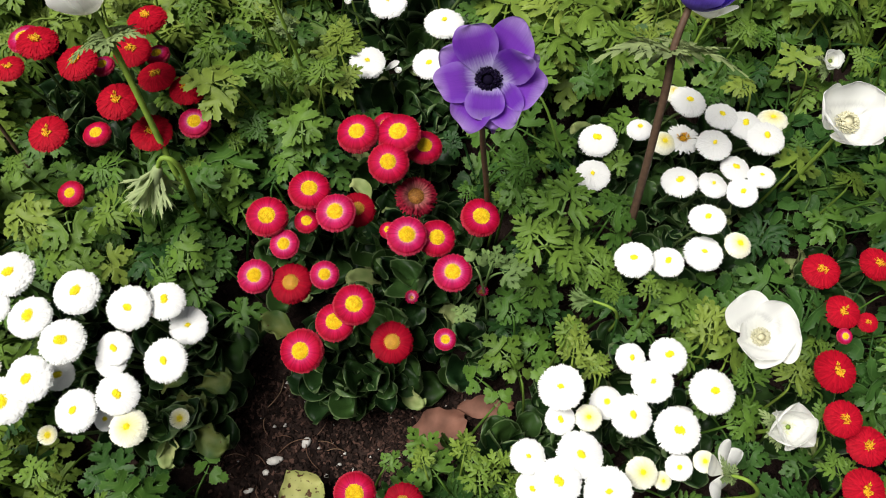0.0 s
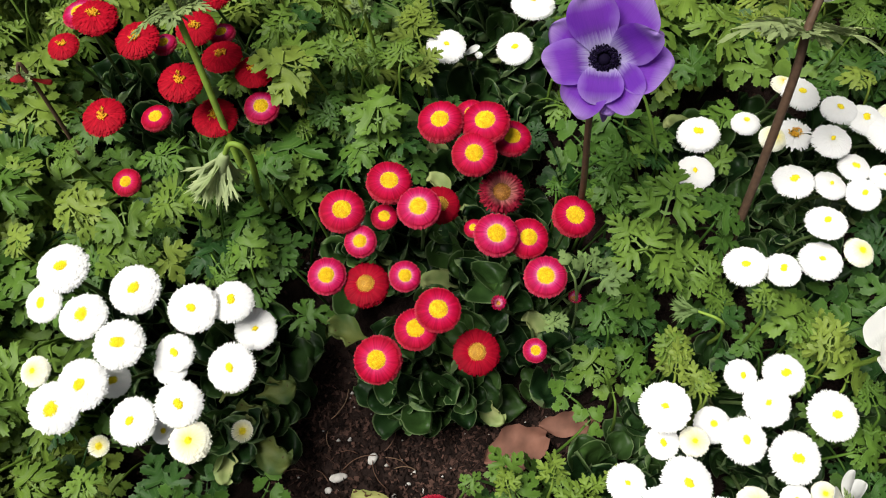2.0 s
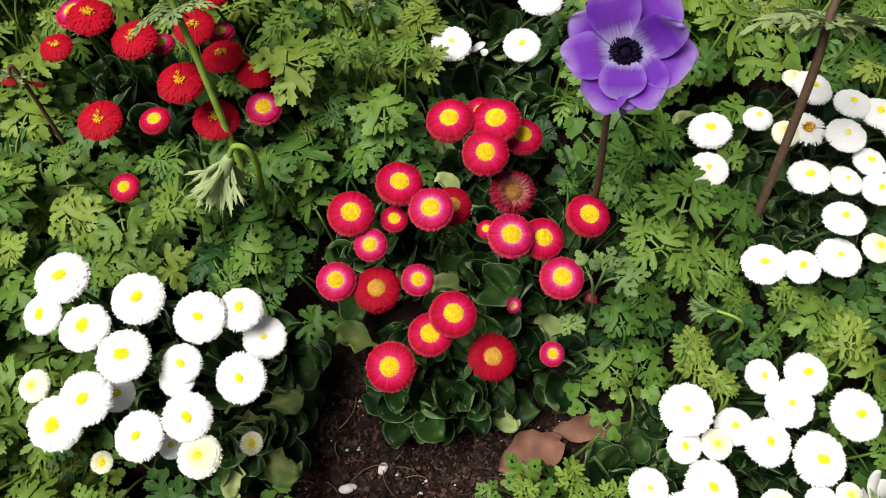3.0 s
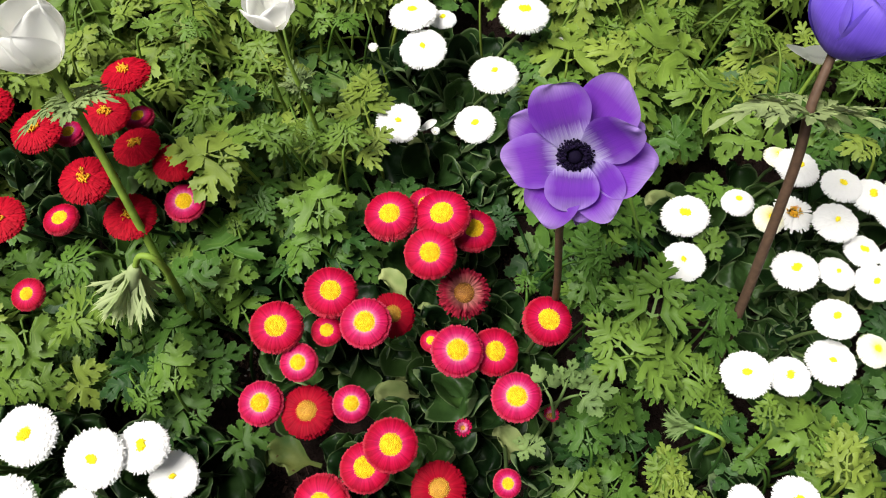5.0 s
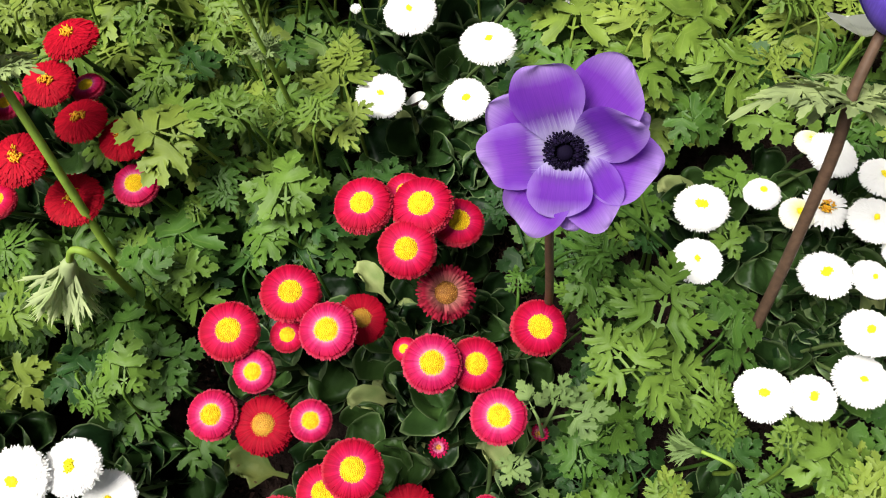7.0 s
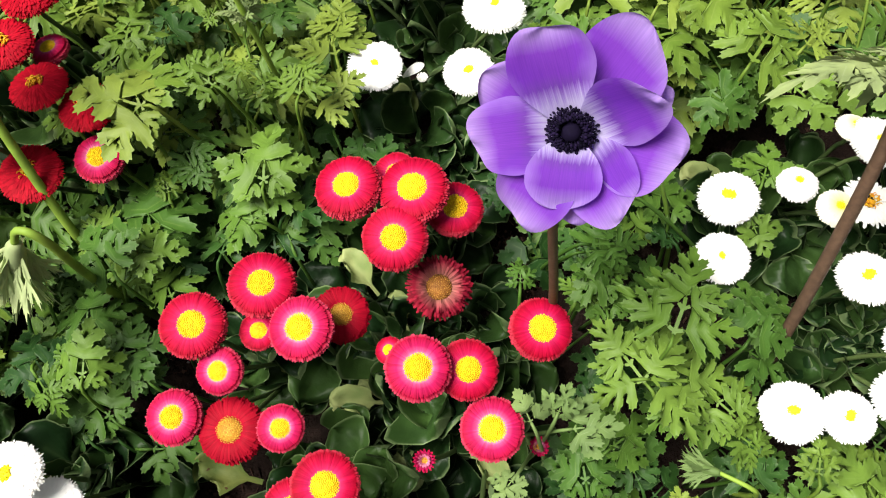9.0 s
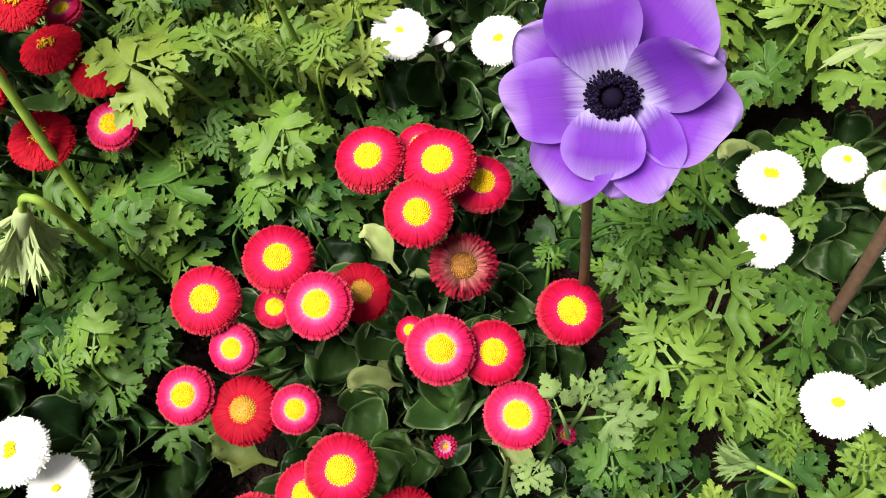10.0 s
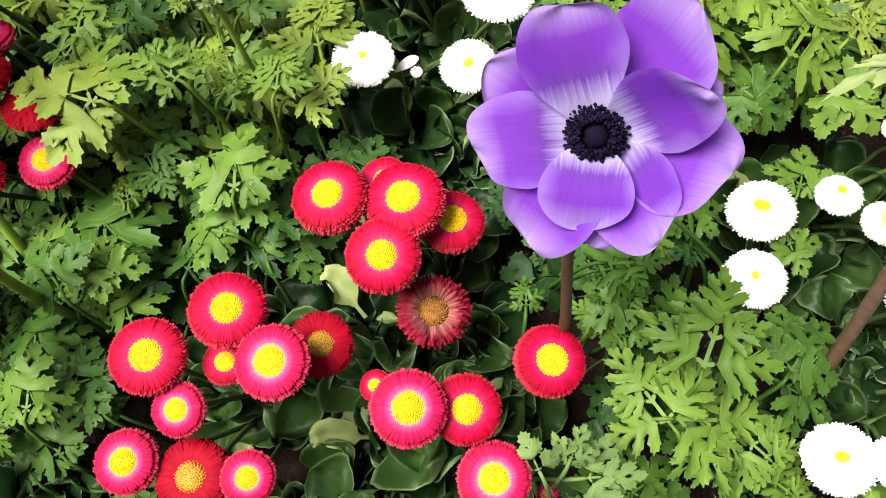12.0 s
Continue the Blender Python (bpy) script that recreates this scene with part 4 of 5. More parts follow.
# angles run anticlockwise from +x, for a flower that faces up
anemone("violet anemone wide open with a pale ring and black eye", [(0.044, 0.232, -0.002), (0.041, 0.229, 0.12), (0.0325, 0.25, 0.226), (0.036, 0.2695, 0.268)],
        [(124, 1.1, 0.8, 32, 14, 0.08, -6), (74, 1.18, 0.96, 26, 16, -0.02, 0), (54, 1.08, 0.72, 32, 60, 0.06, 14), (168, 0.96, 0.76, 24, 14, -0.05, 0), (208, 0.98, 0.78, 36, -10, 0.05, 6),
         (260, 1.02, 0.74, 32, -4, 0.0, 0), (290, 0.86, 0.6, 24, -4, -0.04, 0), (284, 0.7, 0.76, 46, -24, 0.14, 0), (328, 0.98, 0.78, 34, 12, -0.02, 8), (6, 1.1, 0.84, 28, 16, -0.04, 0),
         (38, 0.98, 0.5, 14, 6, -0.06, 0), (292, 0.98, 0.2, -14, -50, -0.08, 0)],
        (-0.14, -0.36, 0.92), violet_petal, red_stem, 0.0395, eye=ink_stamen, eye_size=1.02, width=0.0026, ruffle=0.055, uneven=0.07, cup=0.24)
anemone("blue-violet anemone half closed above its feathery green collar", [(0.17, 0.17, -0.002), (0.175, 0.2265, 0.108), (0.179, 0.285, 0.21), (0.181, 0.312, 0.24), (0.19, 0.337, 0.257)],
        [(a, 1.0, 0.95, -5, 100, 0.0, 0) for a in (20, 140, 260)] + [(a, 1.0, 0.95, -15, 92, -0.02, 0) for a in (80, 200, 320, 290)],
        (0.42, 0.55, 0.72), blue_petal, red_stem, 0.05, (0.72, 0.056, 26), eye=ink_stamen, width=0.0034)
anemone("ivory white anemone in closed cup on a green stem", [(-0.236, 0.225, -0.002), (-0.245, 0.262, 0.1), (-0.2586, 0.3077, 0.18), (-0.27, 0.338, 0.222), (-0.276, 0.35, 0.234)],
        [(a, 1.0, 0.9, 0, 108, 0.0, 0) for a in (0, 120, 240)] + [(a, 1.0, 0.9, -10, 102, -0.02, 0) for a in (60, 180, 300)],
        (-0.25, 0.3, 0.9), ivory_petal, green_stem, 0.047, (0.74, 0.036, 18), width=0.0028)
anemone("small ivory white anemone half closed on a green stem", [(-0.13, 0.36, -0.002), (-0.136, 0.375, 0.1), (-0.146, 0.394, 0.165), (-0.151, 0.405, 0.192)],
        [(a, 1.0, 0.9, 0, 100, 0.0, 0) for a in (0, 120, 240)] + [(a, 1.0, 0.9, -10, 95, -0.02, 0) for a in (60, 180, 300)],
        (0.0, 0.15, 1.0), ivory_petal, green_stem, 0.032, (0.5, 0.022, 66), width=0.0018)
anemone("open white anemone with a pale green eye", [(0.262, 0.104, -0.002), (0.258, 0.102, 0.09), (0.247, 0.099, 0.165), (0.246, 0.097, 0.18)],
        [(128, 1.2, 1.25, 14, 14, 0.0, 0), (62, 1.05, 1.2, 20, 34, 0.02, 0), (12, 1.05, 1.3, 24, 48, 0.05, 0), (318, 0.92, 1.2, 26, 66, 0.04, 0), (262, 0.82, 1.25, 26, 70, 0.06, 0), (208, 0.75, 1.1, 26, 62, 0.05, 0)],
        (-0.05, -0.3, 0.95), ivory_petal, green_stem, 0.030, eye=pale_stamen, width=0.002)
anemone("open white anemone cup with pale stamens", [(0.338, 0.262, -0.002), (0.337, 0.266, 0.09), (0.336, 0.271, 0.165), (0.336, 0.274, 0.176)],
        [(a, 1.0, 1.02, 34, 68, 0.0, 0) for a in (90, 210, 330)] + [(a, 1.04, 1.02, 30, 66, -0.03, 0) for a in (30, 150, 270)],
        (0.0, -0.02, 1.0), ivory_petal, green_stem, 0.04, eye=pale_stamen, width=0.002)
anemone("white anemone bud just opening above its leaves", [(0.285, 0.03, -0.002), (0.284, 0.03, 0.08), (0.286, 0.031, 0.12)],
        [(a, 1.0, 1.25, 0, 98, 0.0, 0) for a in (0, 120, 240)] + [(a, 1.0, 1.3, -10, 92, -0.02, 0) for a in (60, 180, 300)],
        (-0.1, -0.1, 1.0), ivory_petal, green_stem, 0.028, (0.8, 0.02, 20), width=0.002)
anemone("tiny white anemone bud in a green collar", [(0.376, 0.38, -0.002), (0.377, 0.381, 0.06), (0.377, 0.38, 0.09)],
        [(a, 1.0, 1.3, 0, 98, 0.0, 0) for a in (0, 120, 240)] + [(a, 1.0, 1.3, -8, 94, -0.02, 0) for a in (60, 180, 300)],
        (0.0, -0.3, 1.0), ivory_petal, green_stem, 0.014, (0.85, 0.016, 8), width=0.0015)
anemone("white anemone leaning low behind the violet ones", [(0.25, 0.39, -0.002), (0.252, 0.405, 0.07), (0.257, 0.416, 0.107)],
        [(a, 1.0, 0.95, 20, 35, 0.0, 0) for a in (0, 72, 144, 216, 288)], (0.1, 0.9, 0.5), ivory_petal, green_stem, 0.029, eye=pale_stamen, width=0.0018)
anemone("withered white anemone bent over, seen from behind", [(0.26, -0.03, -0.002), (0.268, -0.024, 0.08), (0.252, -0.012, 0.112), (0.238, -0.006, 0.098)],
        [(a, 1.0, 0.7, 10, -25, 0.0, 0) for a in (100, 170, 215, 20)] + [(330, 0.9, 0.5, 30, 60, 0.0, 30)], (-0.4, 0.1, -0.5), ivory_petal, green_stem, 0.026, (0.9, 0.016, 60), width=0.0018)
anemone("withered red anemone hanging its petals", [(-0.402, 0.262, -0.002), (-0.404, 0.29, 0.08), (-0.415, 0.322, 0.15), (-0.42, 0.318, 0.148)],
        [(250, 1.1, 0.95, 30, 10, 0.0, 0), (300, 1.2, 1.0, 24, 4, 0.02, 0), (60, 0.6, 0.5, 20, 30, 0.0, 0)], (-0.1, -0.7, -0.5), wilted_petal, red_stem, 0.022, (0.95, 0.018, 50), width=0.0018)


def nodding_bud(stem, way, length, label, thick=1.0, green=fringe_green):
    plant = thing("anemone", label, "flower", "anemones in the bed", stem[0])
    here = Matrix.Translation(-Vector(stem[0]))
    line = curve_points(stem, 5)
    s = Shape()
    tube(s, line, lambda u: thick * (0.0029 - 0.0009 * u), 8, 0.4)
    part("stem", s.mesh("stem", green_stem), plant, here)
    s = Shape()
    down = Vector(way).normalized()
    tube(s, [line[-1] + down * length * 0.55 * q for q in (-0.04, 0.06, 0.2, 0.4, 0.6, 0.8, 0.95, 1.0)], lambda u: length * 0.085 * (0.25 + math.sin(math.pi * (0.1 + 0.88 * u)) ** 0.8), 12, 0.6)
    part("bud", s.mesh("bud", green), plant, here, "closed pale green bud inside the fringe")
    for k in range(5):
        part("bract", ruff(90 + k, length, 7, green, 80, 0.06, 60), plant, here @ facing(line[-1], way, 72 * k))
    return plant


nodding_bud([(-0.228, 0.226, -0.002), (-0.226, 0.23, 0.08), (-0.217, 0.234, 0.15), (-0.215, 0.237, 0.175), (-0.219, 0.24, 0.188), (-0.227, 0.241, 0.188), (-0.233, 0.237, 0.178)],
            (-0.35, -0.4, -0.8), 0.052, "nodding pale green anemone bud in a long fringed collar")
nodding_bud([(0.161, 0.127, -0.002), (0.161, 0.128, 0.06), (0.155, 0.131, 0.095), (0.147, 0.135, 0.104), (0.134, 0.141, 0.1)],
            (-0.8, 0.15, -0.35), 0.024, "small nodding green anemone bud with a feathery collar", 0.6, sage_leaf)


def strap_leaf(x, y, turn, length, width, lean):
    ob = new("strap_leaf", wide_petal("strap_leaf", length, width, lean, lean - 25, blade_green, 77, 0.01, 0.35))
    ob.matrix_world = pose(x, y, -0.003, 0, 0, turn)
    return tagged(ob, "broad smooth dark green strap leaf standing in the bed", "leaf", "strap leaves")


strap_leaf(-0.452, 0.245, 100, 0.13, 0.026, 66)


# ---- the ferny anemone foliage ----
BARE = [(-0.125, 0.012, 0.078, 0.065), (-0.16, 0.07, 0.05, 0.04), (-0.05, 0.02, 0.05, 0.034), (0.0, 0.04, 0.046, 0.026), (0.045, 0.055, 0.03, 0.012), (0.005, 0.272, 0.03, 0.02), (-0.205, 0.21, 0.03, 0.018)]


# larger single leaves: x, y, height of the hub, heading, length to the tip (millimetres, degrees), tone, kind
RIGHT_FLANK = [
    (105, 212, 125, 71, 52, "mid", "cut"), (96, 189, 108, 4, 54, "mid", "cut"), (93, 187, 108, 127, 45, "mid", "cut"), (114, 182, 98, -62, 33, "mid", "cut"),
    (62, 264, 88, 12, 28, "mid", "broad"), (60, 268, 80, 139, 20, "deep", "broad"), (24, 244, 88, 90, 17, "mid", "curly"), (58, 236, 92, 63, 22, "mid", "cut"),
    (167, 219, 84, 91, 22, "mid", "broad"), (166, 288, 72, -68, 21, "mid", "broad"), (14, 310, 60, -152, 20, "deep", "broad"), (91, 232, 70, 117, 13, "deep", "broad")]
BETWEEN = [
    (-193, 326, 150, 102, 45, "light", "broad"), (-199, 321, 140, -71, 23, "mid", "broad"), (-167, 354, 132, 140, 20, "light", "curly"), (-151, 355, 122, 61, 21, "light", "cut"),
    (-136, 343, 122, 58, 22, "light", "curly"), (-109, 343, 126, 85, 32, "light", "cut"), (-103, 349, 108, 30, 34, "light", "cut"), (-179, 321, 115, 11, 26, "mid", "broad"),
    (-186, 324, 112, -173, 27, "light", "broad"), (-126, 291, 122, 94, 40, "mid", "broad"), (-134, 290, 108, -23, 31, "mid", "broad"), (-134, 272, 106, 167, 29, "mid", "broad"),
    (-195, 261, 104, 114, 50, "mid", "broad")]
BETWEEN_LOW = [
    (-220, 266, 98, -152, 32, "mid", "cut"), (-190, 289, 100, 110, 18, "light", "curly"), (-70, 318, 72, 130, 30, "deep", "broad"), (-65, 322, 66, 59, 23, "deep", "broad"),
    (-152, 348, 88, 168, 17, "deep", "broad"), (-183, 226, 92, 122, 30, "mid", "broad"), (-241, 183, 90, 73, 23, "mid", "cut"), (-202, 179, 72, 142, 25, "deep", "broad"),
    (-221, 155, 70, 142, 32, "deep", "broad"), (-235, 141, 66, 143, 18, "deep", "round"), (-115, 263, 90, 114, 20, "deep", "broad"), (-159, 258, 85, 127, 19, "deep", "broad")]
CORNER_PLANTS = [
    (-209, 236, 118, 129, 34, "mid", "broad"), (-199, 251, 112, -1, 25, "mid", "broad"), (-227, 177, 100, 95, 31, "mid", "broad"), (-258, 179, 86, 135, 32, "deep", "broad"),
    (-258, 175, 92, -54, 29, "mid", "cut"), (-198, 179, 64, 154, 19, "deep", "broad"), (-221, 144, 60, 138, 18, "deep", "round"), (-194, 137, 66, 3, 29, "deep", "broad"),
    (-334, 212, 112, -77, 39, "light", "broad"), (-325, 180, 104, -56, 26, "light", "broad"), (-281, 229, 128, -129, 41, "light", "cut"), (-306, 183, 96, -42, 29, "light", "broad"),
    (-288, 262, 125, -165, 37, "mid", "cut")]
FAR_CORNER = [
    (-270, 446, 120, 60, 22, "mid", "broad"), (-232, 425, 122, -114, 29, "light", "curly"), (-317, 429, 125, 65, 24, "light", "broad"), (-243, 455, 112, -8, 22, "mid", "cut"),
    (-205, 393, 100, 98, 29, "deep", "broad"), (-173, 418, 120, 115, 31, "light", "curly"), (-174, 406, 105, -122, 11, "light", "curly"), (-97, 386, 90, 108, 42, "light", "cut"),
    (-100, 402, 86, 80, 35, "light", "cut"), (-119, 468, 95, 39, 20, "mid", "broad"), (-133, 468, 95, 150, 21, "mid", "broad"), (-147, 412, 80, 63, 28, "deep", "broad"),
    (-285, 462, 118, 151, 16, "light", "broad")]
FAR_FLANK = [
    (62, 425, 100, 81, 49, "light", "broad"), (49, 442, 88, 171, 36, "deep", "broad"), (93, 416, 95, 125, 17, "light", "broad"), (103, 417, 105, 63, 50, "light", "cut"),
    (127, 423, 110, 21, 57, "light", "broad"), (101, 396, 105, 20, 48, "light", "broad"), (158, 381, 104, 58, 53, "light", "cut"), (135, 366, 96, -43, 33, "mid", "broad"),
    (112, 388, 98, -114, 28, "light", "broad"), (187, 371, 92, -40, 35, "mid", "broad"), (114, 296, 70, 96, 34, "mid", "broad"), (176, 322, 64, 72, 28, "mid", "broad"),
    (212, 445, 100, 93, 30, "light", "curly")]
FAR_EDGE = [
    (299, 446, 100, 125, 25, "light", "broad"), (287, 397, 100, 55, 29, "light", "cut"), (293, 351, 90, 111, 25, "light", "broad"), (193, 396, 98, 50, 31, "light", "cut"),
    (153, 465, 98, 33, 23, "light", "cut"), (254, 350, 60, 128, 19, "deep", "round"), (329, 270, 85, 49, 38, "light", "broad"), (380, 253, 85, 50, 29, "light", "cut"),
    (368, 217, 78, 146, 29, "mid", "broad"), (418, 379, 90, 152, 26, "light", "cut"), (347, 370, 95, 113, 33, "light", "broad"), (121, 410, 90, 55, 31, "mid", "broad")]
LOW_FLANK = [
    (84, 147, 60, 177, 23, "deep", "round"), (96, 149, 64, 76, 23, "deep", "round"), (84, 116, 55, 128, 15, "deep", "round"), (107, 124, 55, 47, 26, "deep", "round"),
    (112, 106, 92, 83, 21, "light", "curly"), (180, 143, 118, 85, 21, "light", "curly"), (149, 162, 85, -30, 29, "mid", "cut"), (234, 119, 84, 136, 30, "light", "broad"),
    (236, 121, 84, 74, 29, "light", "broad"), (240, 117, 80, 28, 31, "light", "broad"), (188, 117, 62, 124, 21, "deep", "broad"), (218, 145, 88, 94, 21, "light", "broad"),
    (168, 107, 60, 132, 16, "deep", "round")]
LOW_SIDE = [
    (37, 74, 66, 143, 22, "mid", "round"), (48, 52, 64, 48, 21, "mid", "round"), (119, 109, 96, 98, 26, "light", "curly"), (138, 79, 98, 80, 22, "light", "curly"),
    (233, 114, 84, 101, 30, "light", "broad"), (185, 119, 72, 141, 22, "deep", "broad"), (-15, 1, 84, 108, 20, "light", "curly"), (27, 2, 78, 105, 15, "mid", "curly"),
    (-47, 1, 76, 56, 15, "mid", "broad"), (-3, -9, 74, 127, 33, "mid", "broad"), (33, -16, 84, 94, 28, "light", "curly"), (58, -16, 80, -14, 20, "light", "curly"),
    (204, 142, 74, 119, 16, "deep", "broad")]
LOW_CORNER = [
    (-381, -8, 92, 146, 33, "light", "broad"), (-345, -9, 88, 116, 21, "mid", "broad"), (-287, -11, 66, 128, 38, "deep", "broad"), (-257, -8, 60, 95, 22, "deep", "round"),
    (-374, 208, 110, 127, 33, "light", "broad"), (-366, 207, 106, -42, 25, "light", "broad"), (-418, 237, 115, 131, 26, "light", "broad"), (-419, 183, 105, 132, 26, "light", "broad"),
    (-382, 259, 118, 141, 27, "light", "cut"), (-428, 89, 85, 71, 19, "light", "broad"), (-198, 263, 80, 63, 29, "deep", "broad"), (-367, 209, 105, 114, 35, "light", "broad"),
    (-342, 175, 95, 145, 28, "light", "broad")]
LOW_CURLS = [
    (20, 10, 80, 80, 24, "light", "curly"), (44, -2, 84, 40, 24, "light", "curly"), (66, 8, 82, 20, 22, "light", "curly"), (-14, 12, 72, 120, 24, "mid", "broad"), (30, -22, 78, -60, 22, "mid", "curly"),
    (84, -10, 76, -10, 20, "light", "curly")]
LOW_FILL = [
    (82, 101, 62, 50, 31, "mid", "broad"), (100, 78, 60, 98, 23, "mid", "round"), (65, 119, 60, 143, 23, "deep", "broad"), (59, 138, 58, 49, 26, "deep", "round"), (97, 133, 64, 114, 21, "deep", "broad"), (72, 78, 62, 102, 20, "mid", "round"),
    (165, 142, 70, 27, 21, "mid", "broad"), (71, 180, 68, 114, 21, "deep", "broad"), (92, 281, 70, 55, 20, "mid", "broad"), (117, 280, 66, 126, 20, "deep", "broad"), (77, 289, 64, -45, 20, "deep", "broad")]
LOW_EDGE = [
    (234, 119, 92, 123, 24, "light", "broad"), (209, 141, 80, 124, 25, "mid", "broad"), (331, 66, 74, 141, 24, "mid", "curly"), (279, 41, 72, 133, 27, "mid", "curly"),
    (313, -2, 74, 123, 23, "deep", "broad"), (350, 132, 72, 118, 18, "mid", "curly"), (346, 91, 70, 140, 24, "deep", "broad"), (109, 108, 96, 62, 23, "light", "curly"),
    (132, 78, 98, 99, 25, "light", "curly")]
OVER_SOIL = [
    (62, 262, 116, 5, 34, "mid", "cut"), (64, 246, 98, 70, 20, "mid", "curly"), (74, 230, 92, 100, 28, "mid", "broad"), (150, 214, 110, 55, 30, "mid", "broad"), (152, 208, 98, -25, 28, "mid", "broad"),
    (97, 240, 82, 20, 28, "mid", "broad"), (84, 198, 78, 170, 28, "deep", "broad"), (-188, 322, 155, 170, 40, "light", "broad"), (-152, 338, 148, 150, 28, "light", "curly"), (-176, 310, 118, -60, 28, "mid", "cut"),
    (-218, 300, 108, 150, 30, "mid", "broad"), (-242, 330, 114, 120, 32, "light", "broad"), (-228, 362, 118, 60, 30, "light", "broad"), (-150, 316, 98, 20, 28, "mid", "broad")]
BY_THE_WHITES = [
    (234, 111, 100, 80, 34, "light", "curly"), (216, 130, 100, 120, 36, "mid", "broad"), (249, 88, 90, 60, 32, "light", "broad"), (223, 94, 85, 170, 30, "mid", "cut"),
    (273, 70, 85, 100, 30, "mid", "cut"), (304, 70, 90, 60, 30, "light", "cut"), (331, 93, 90, 100, 30, "light", "cut"), (257, 37, 80, 20, 30, "mid", "broad"),
    (242, 56, 75, 150, 28, "mid", "broad"), (64, 132, 85, 100, 34, "mid", "broad"), (79, 152, 85, 40, 30, "mid", "broad"), (59, 94, 80, 130, 32, "light", "broad"),
    (115, 92, 95, 80, 28, "light", "curly"), (158, 134, 80, 90, 28, "deep", "broad"), (332, 28, 80, 90, 28, "mid", "cut"), (342, -8, 80, 90, 28, "mid", "cut")]
LIGHT_FILL = [
    (-456, 375, 110, 150, 34, "light", "curly"), (-432, 348, 100, 100, 34, "light", "broad"), (-462, 315, 100, 120, 34, "light", "broad"), (-413, 386, 110, 60, 30, "light", "curly"),
    (154, 226, 100, 30, 30, "mid", "broad"), (135, 180, 95, -40, 34, "mid", "cut"), (76, 245, 100, 150, 28, "mid", "broad"), (-239, 322, 130, 120, 34, "light", "broad"),
    (-210, 363, 140, 90, 34, "light", "curly")]
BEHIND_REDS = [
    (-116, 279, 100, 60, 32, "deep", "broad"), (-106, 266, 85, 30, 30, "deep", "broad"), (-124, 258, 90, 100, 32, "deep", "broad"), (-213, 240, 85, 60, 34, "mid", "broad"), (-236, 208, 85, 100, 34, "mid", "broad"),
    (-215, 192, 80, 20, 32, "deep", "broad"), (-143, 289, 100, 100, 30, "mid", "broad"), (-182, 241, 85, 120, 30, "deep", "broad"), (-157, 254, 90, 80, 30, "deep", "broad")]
SAGE = [(52, 160, 128, 10, 24, "sage", "broad"), (30, 162, 135, 120, 18, "sage", "round"), (22, 132, 110, 230, 16, "sage", "broad"), (44, 168, 132, 70, 16, "sage", "broad")]
LEAVES = RIGHT_FLANK + BETWEEN + BETWEEN_LOW + CORNER_PLANTS + FAR_CORNER + FAR_FLANK + FAR_EDGE + LOW_FLANK + LOW_SIDE + LOW_CORNER + LOW_EDGE + LOW_CURLS + LOW_FILL + OVER_SOIL + BY_THE_WHITES + LIGHT_FILL + BEHIND_REDS


def bare(x, y):
    return any(((x - a) / c) ** 2 + ((y - b) / d) ** 2 < 1 for a, b, c, d in BARE)


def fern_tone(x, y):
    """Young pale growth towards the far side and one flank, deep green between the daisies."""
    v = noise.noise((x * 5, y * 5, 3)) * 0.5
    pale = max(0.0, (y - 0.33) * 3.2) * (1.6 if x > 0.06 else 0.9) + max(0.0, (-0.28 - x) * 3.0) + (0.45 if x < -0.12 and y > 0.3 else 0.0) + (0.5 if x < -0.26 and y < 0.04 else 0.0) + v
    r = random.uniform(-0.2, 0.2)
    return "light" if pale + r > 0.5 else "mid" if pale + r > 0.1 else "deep"


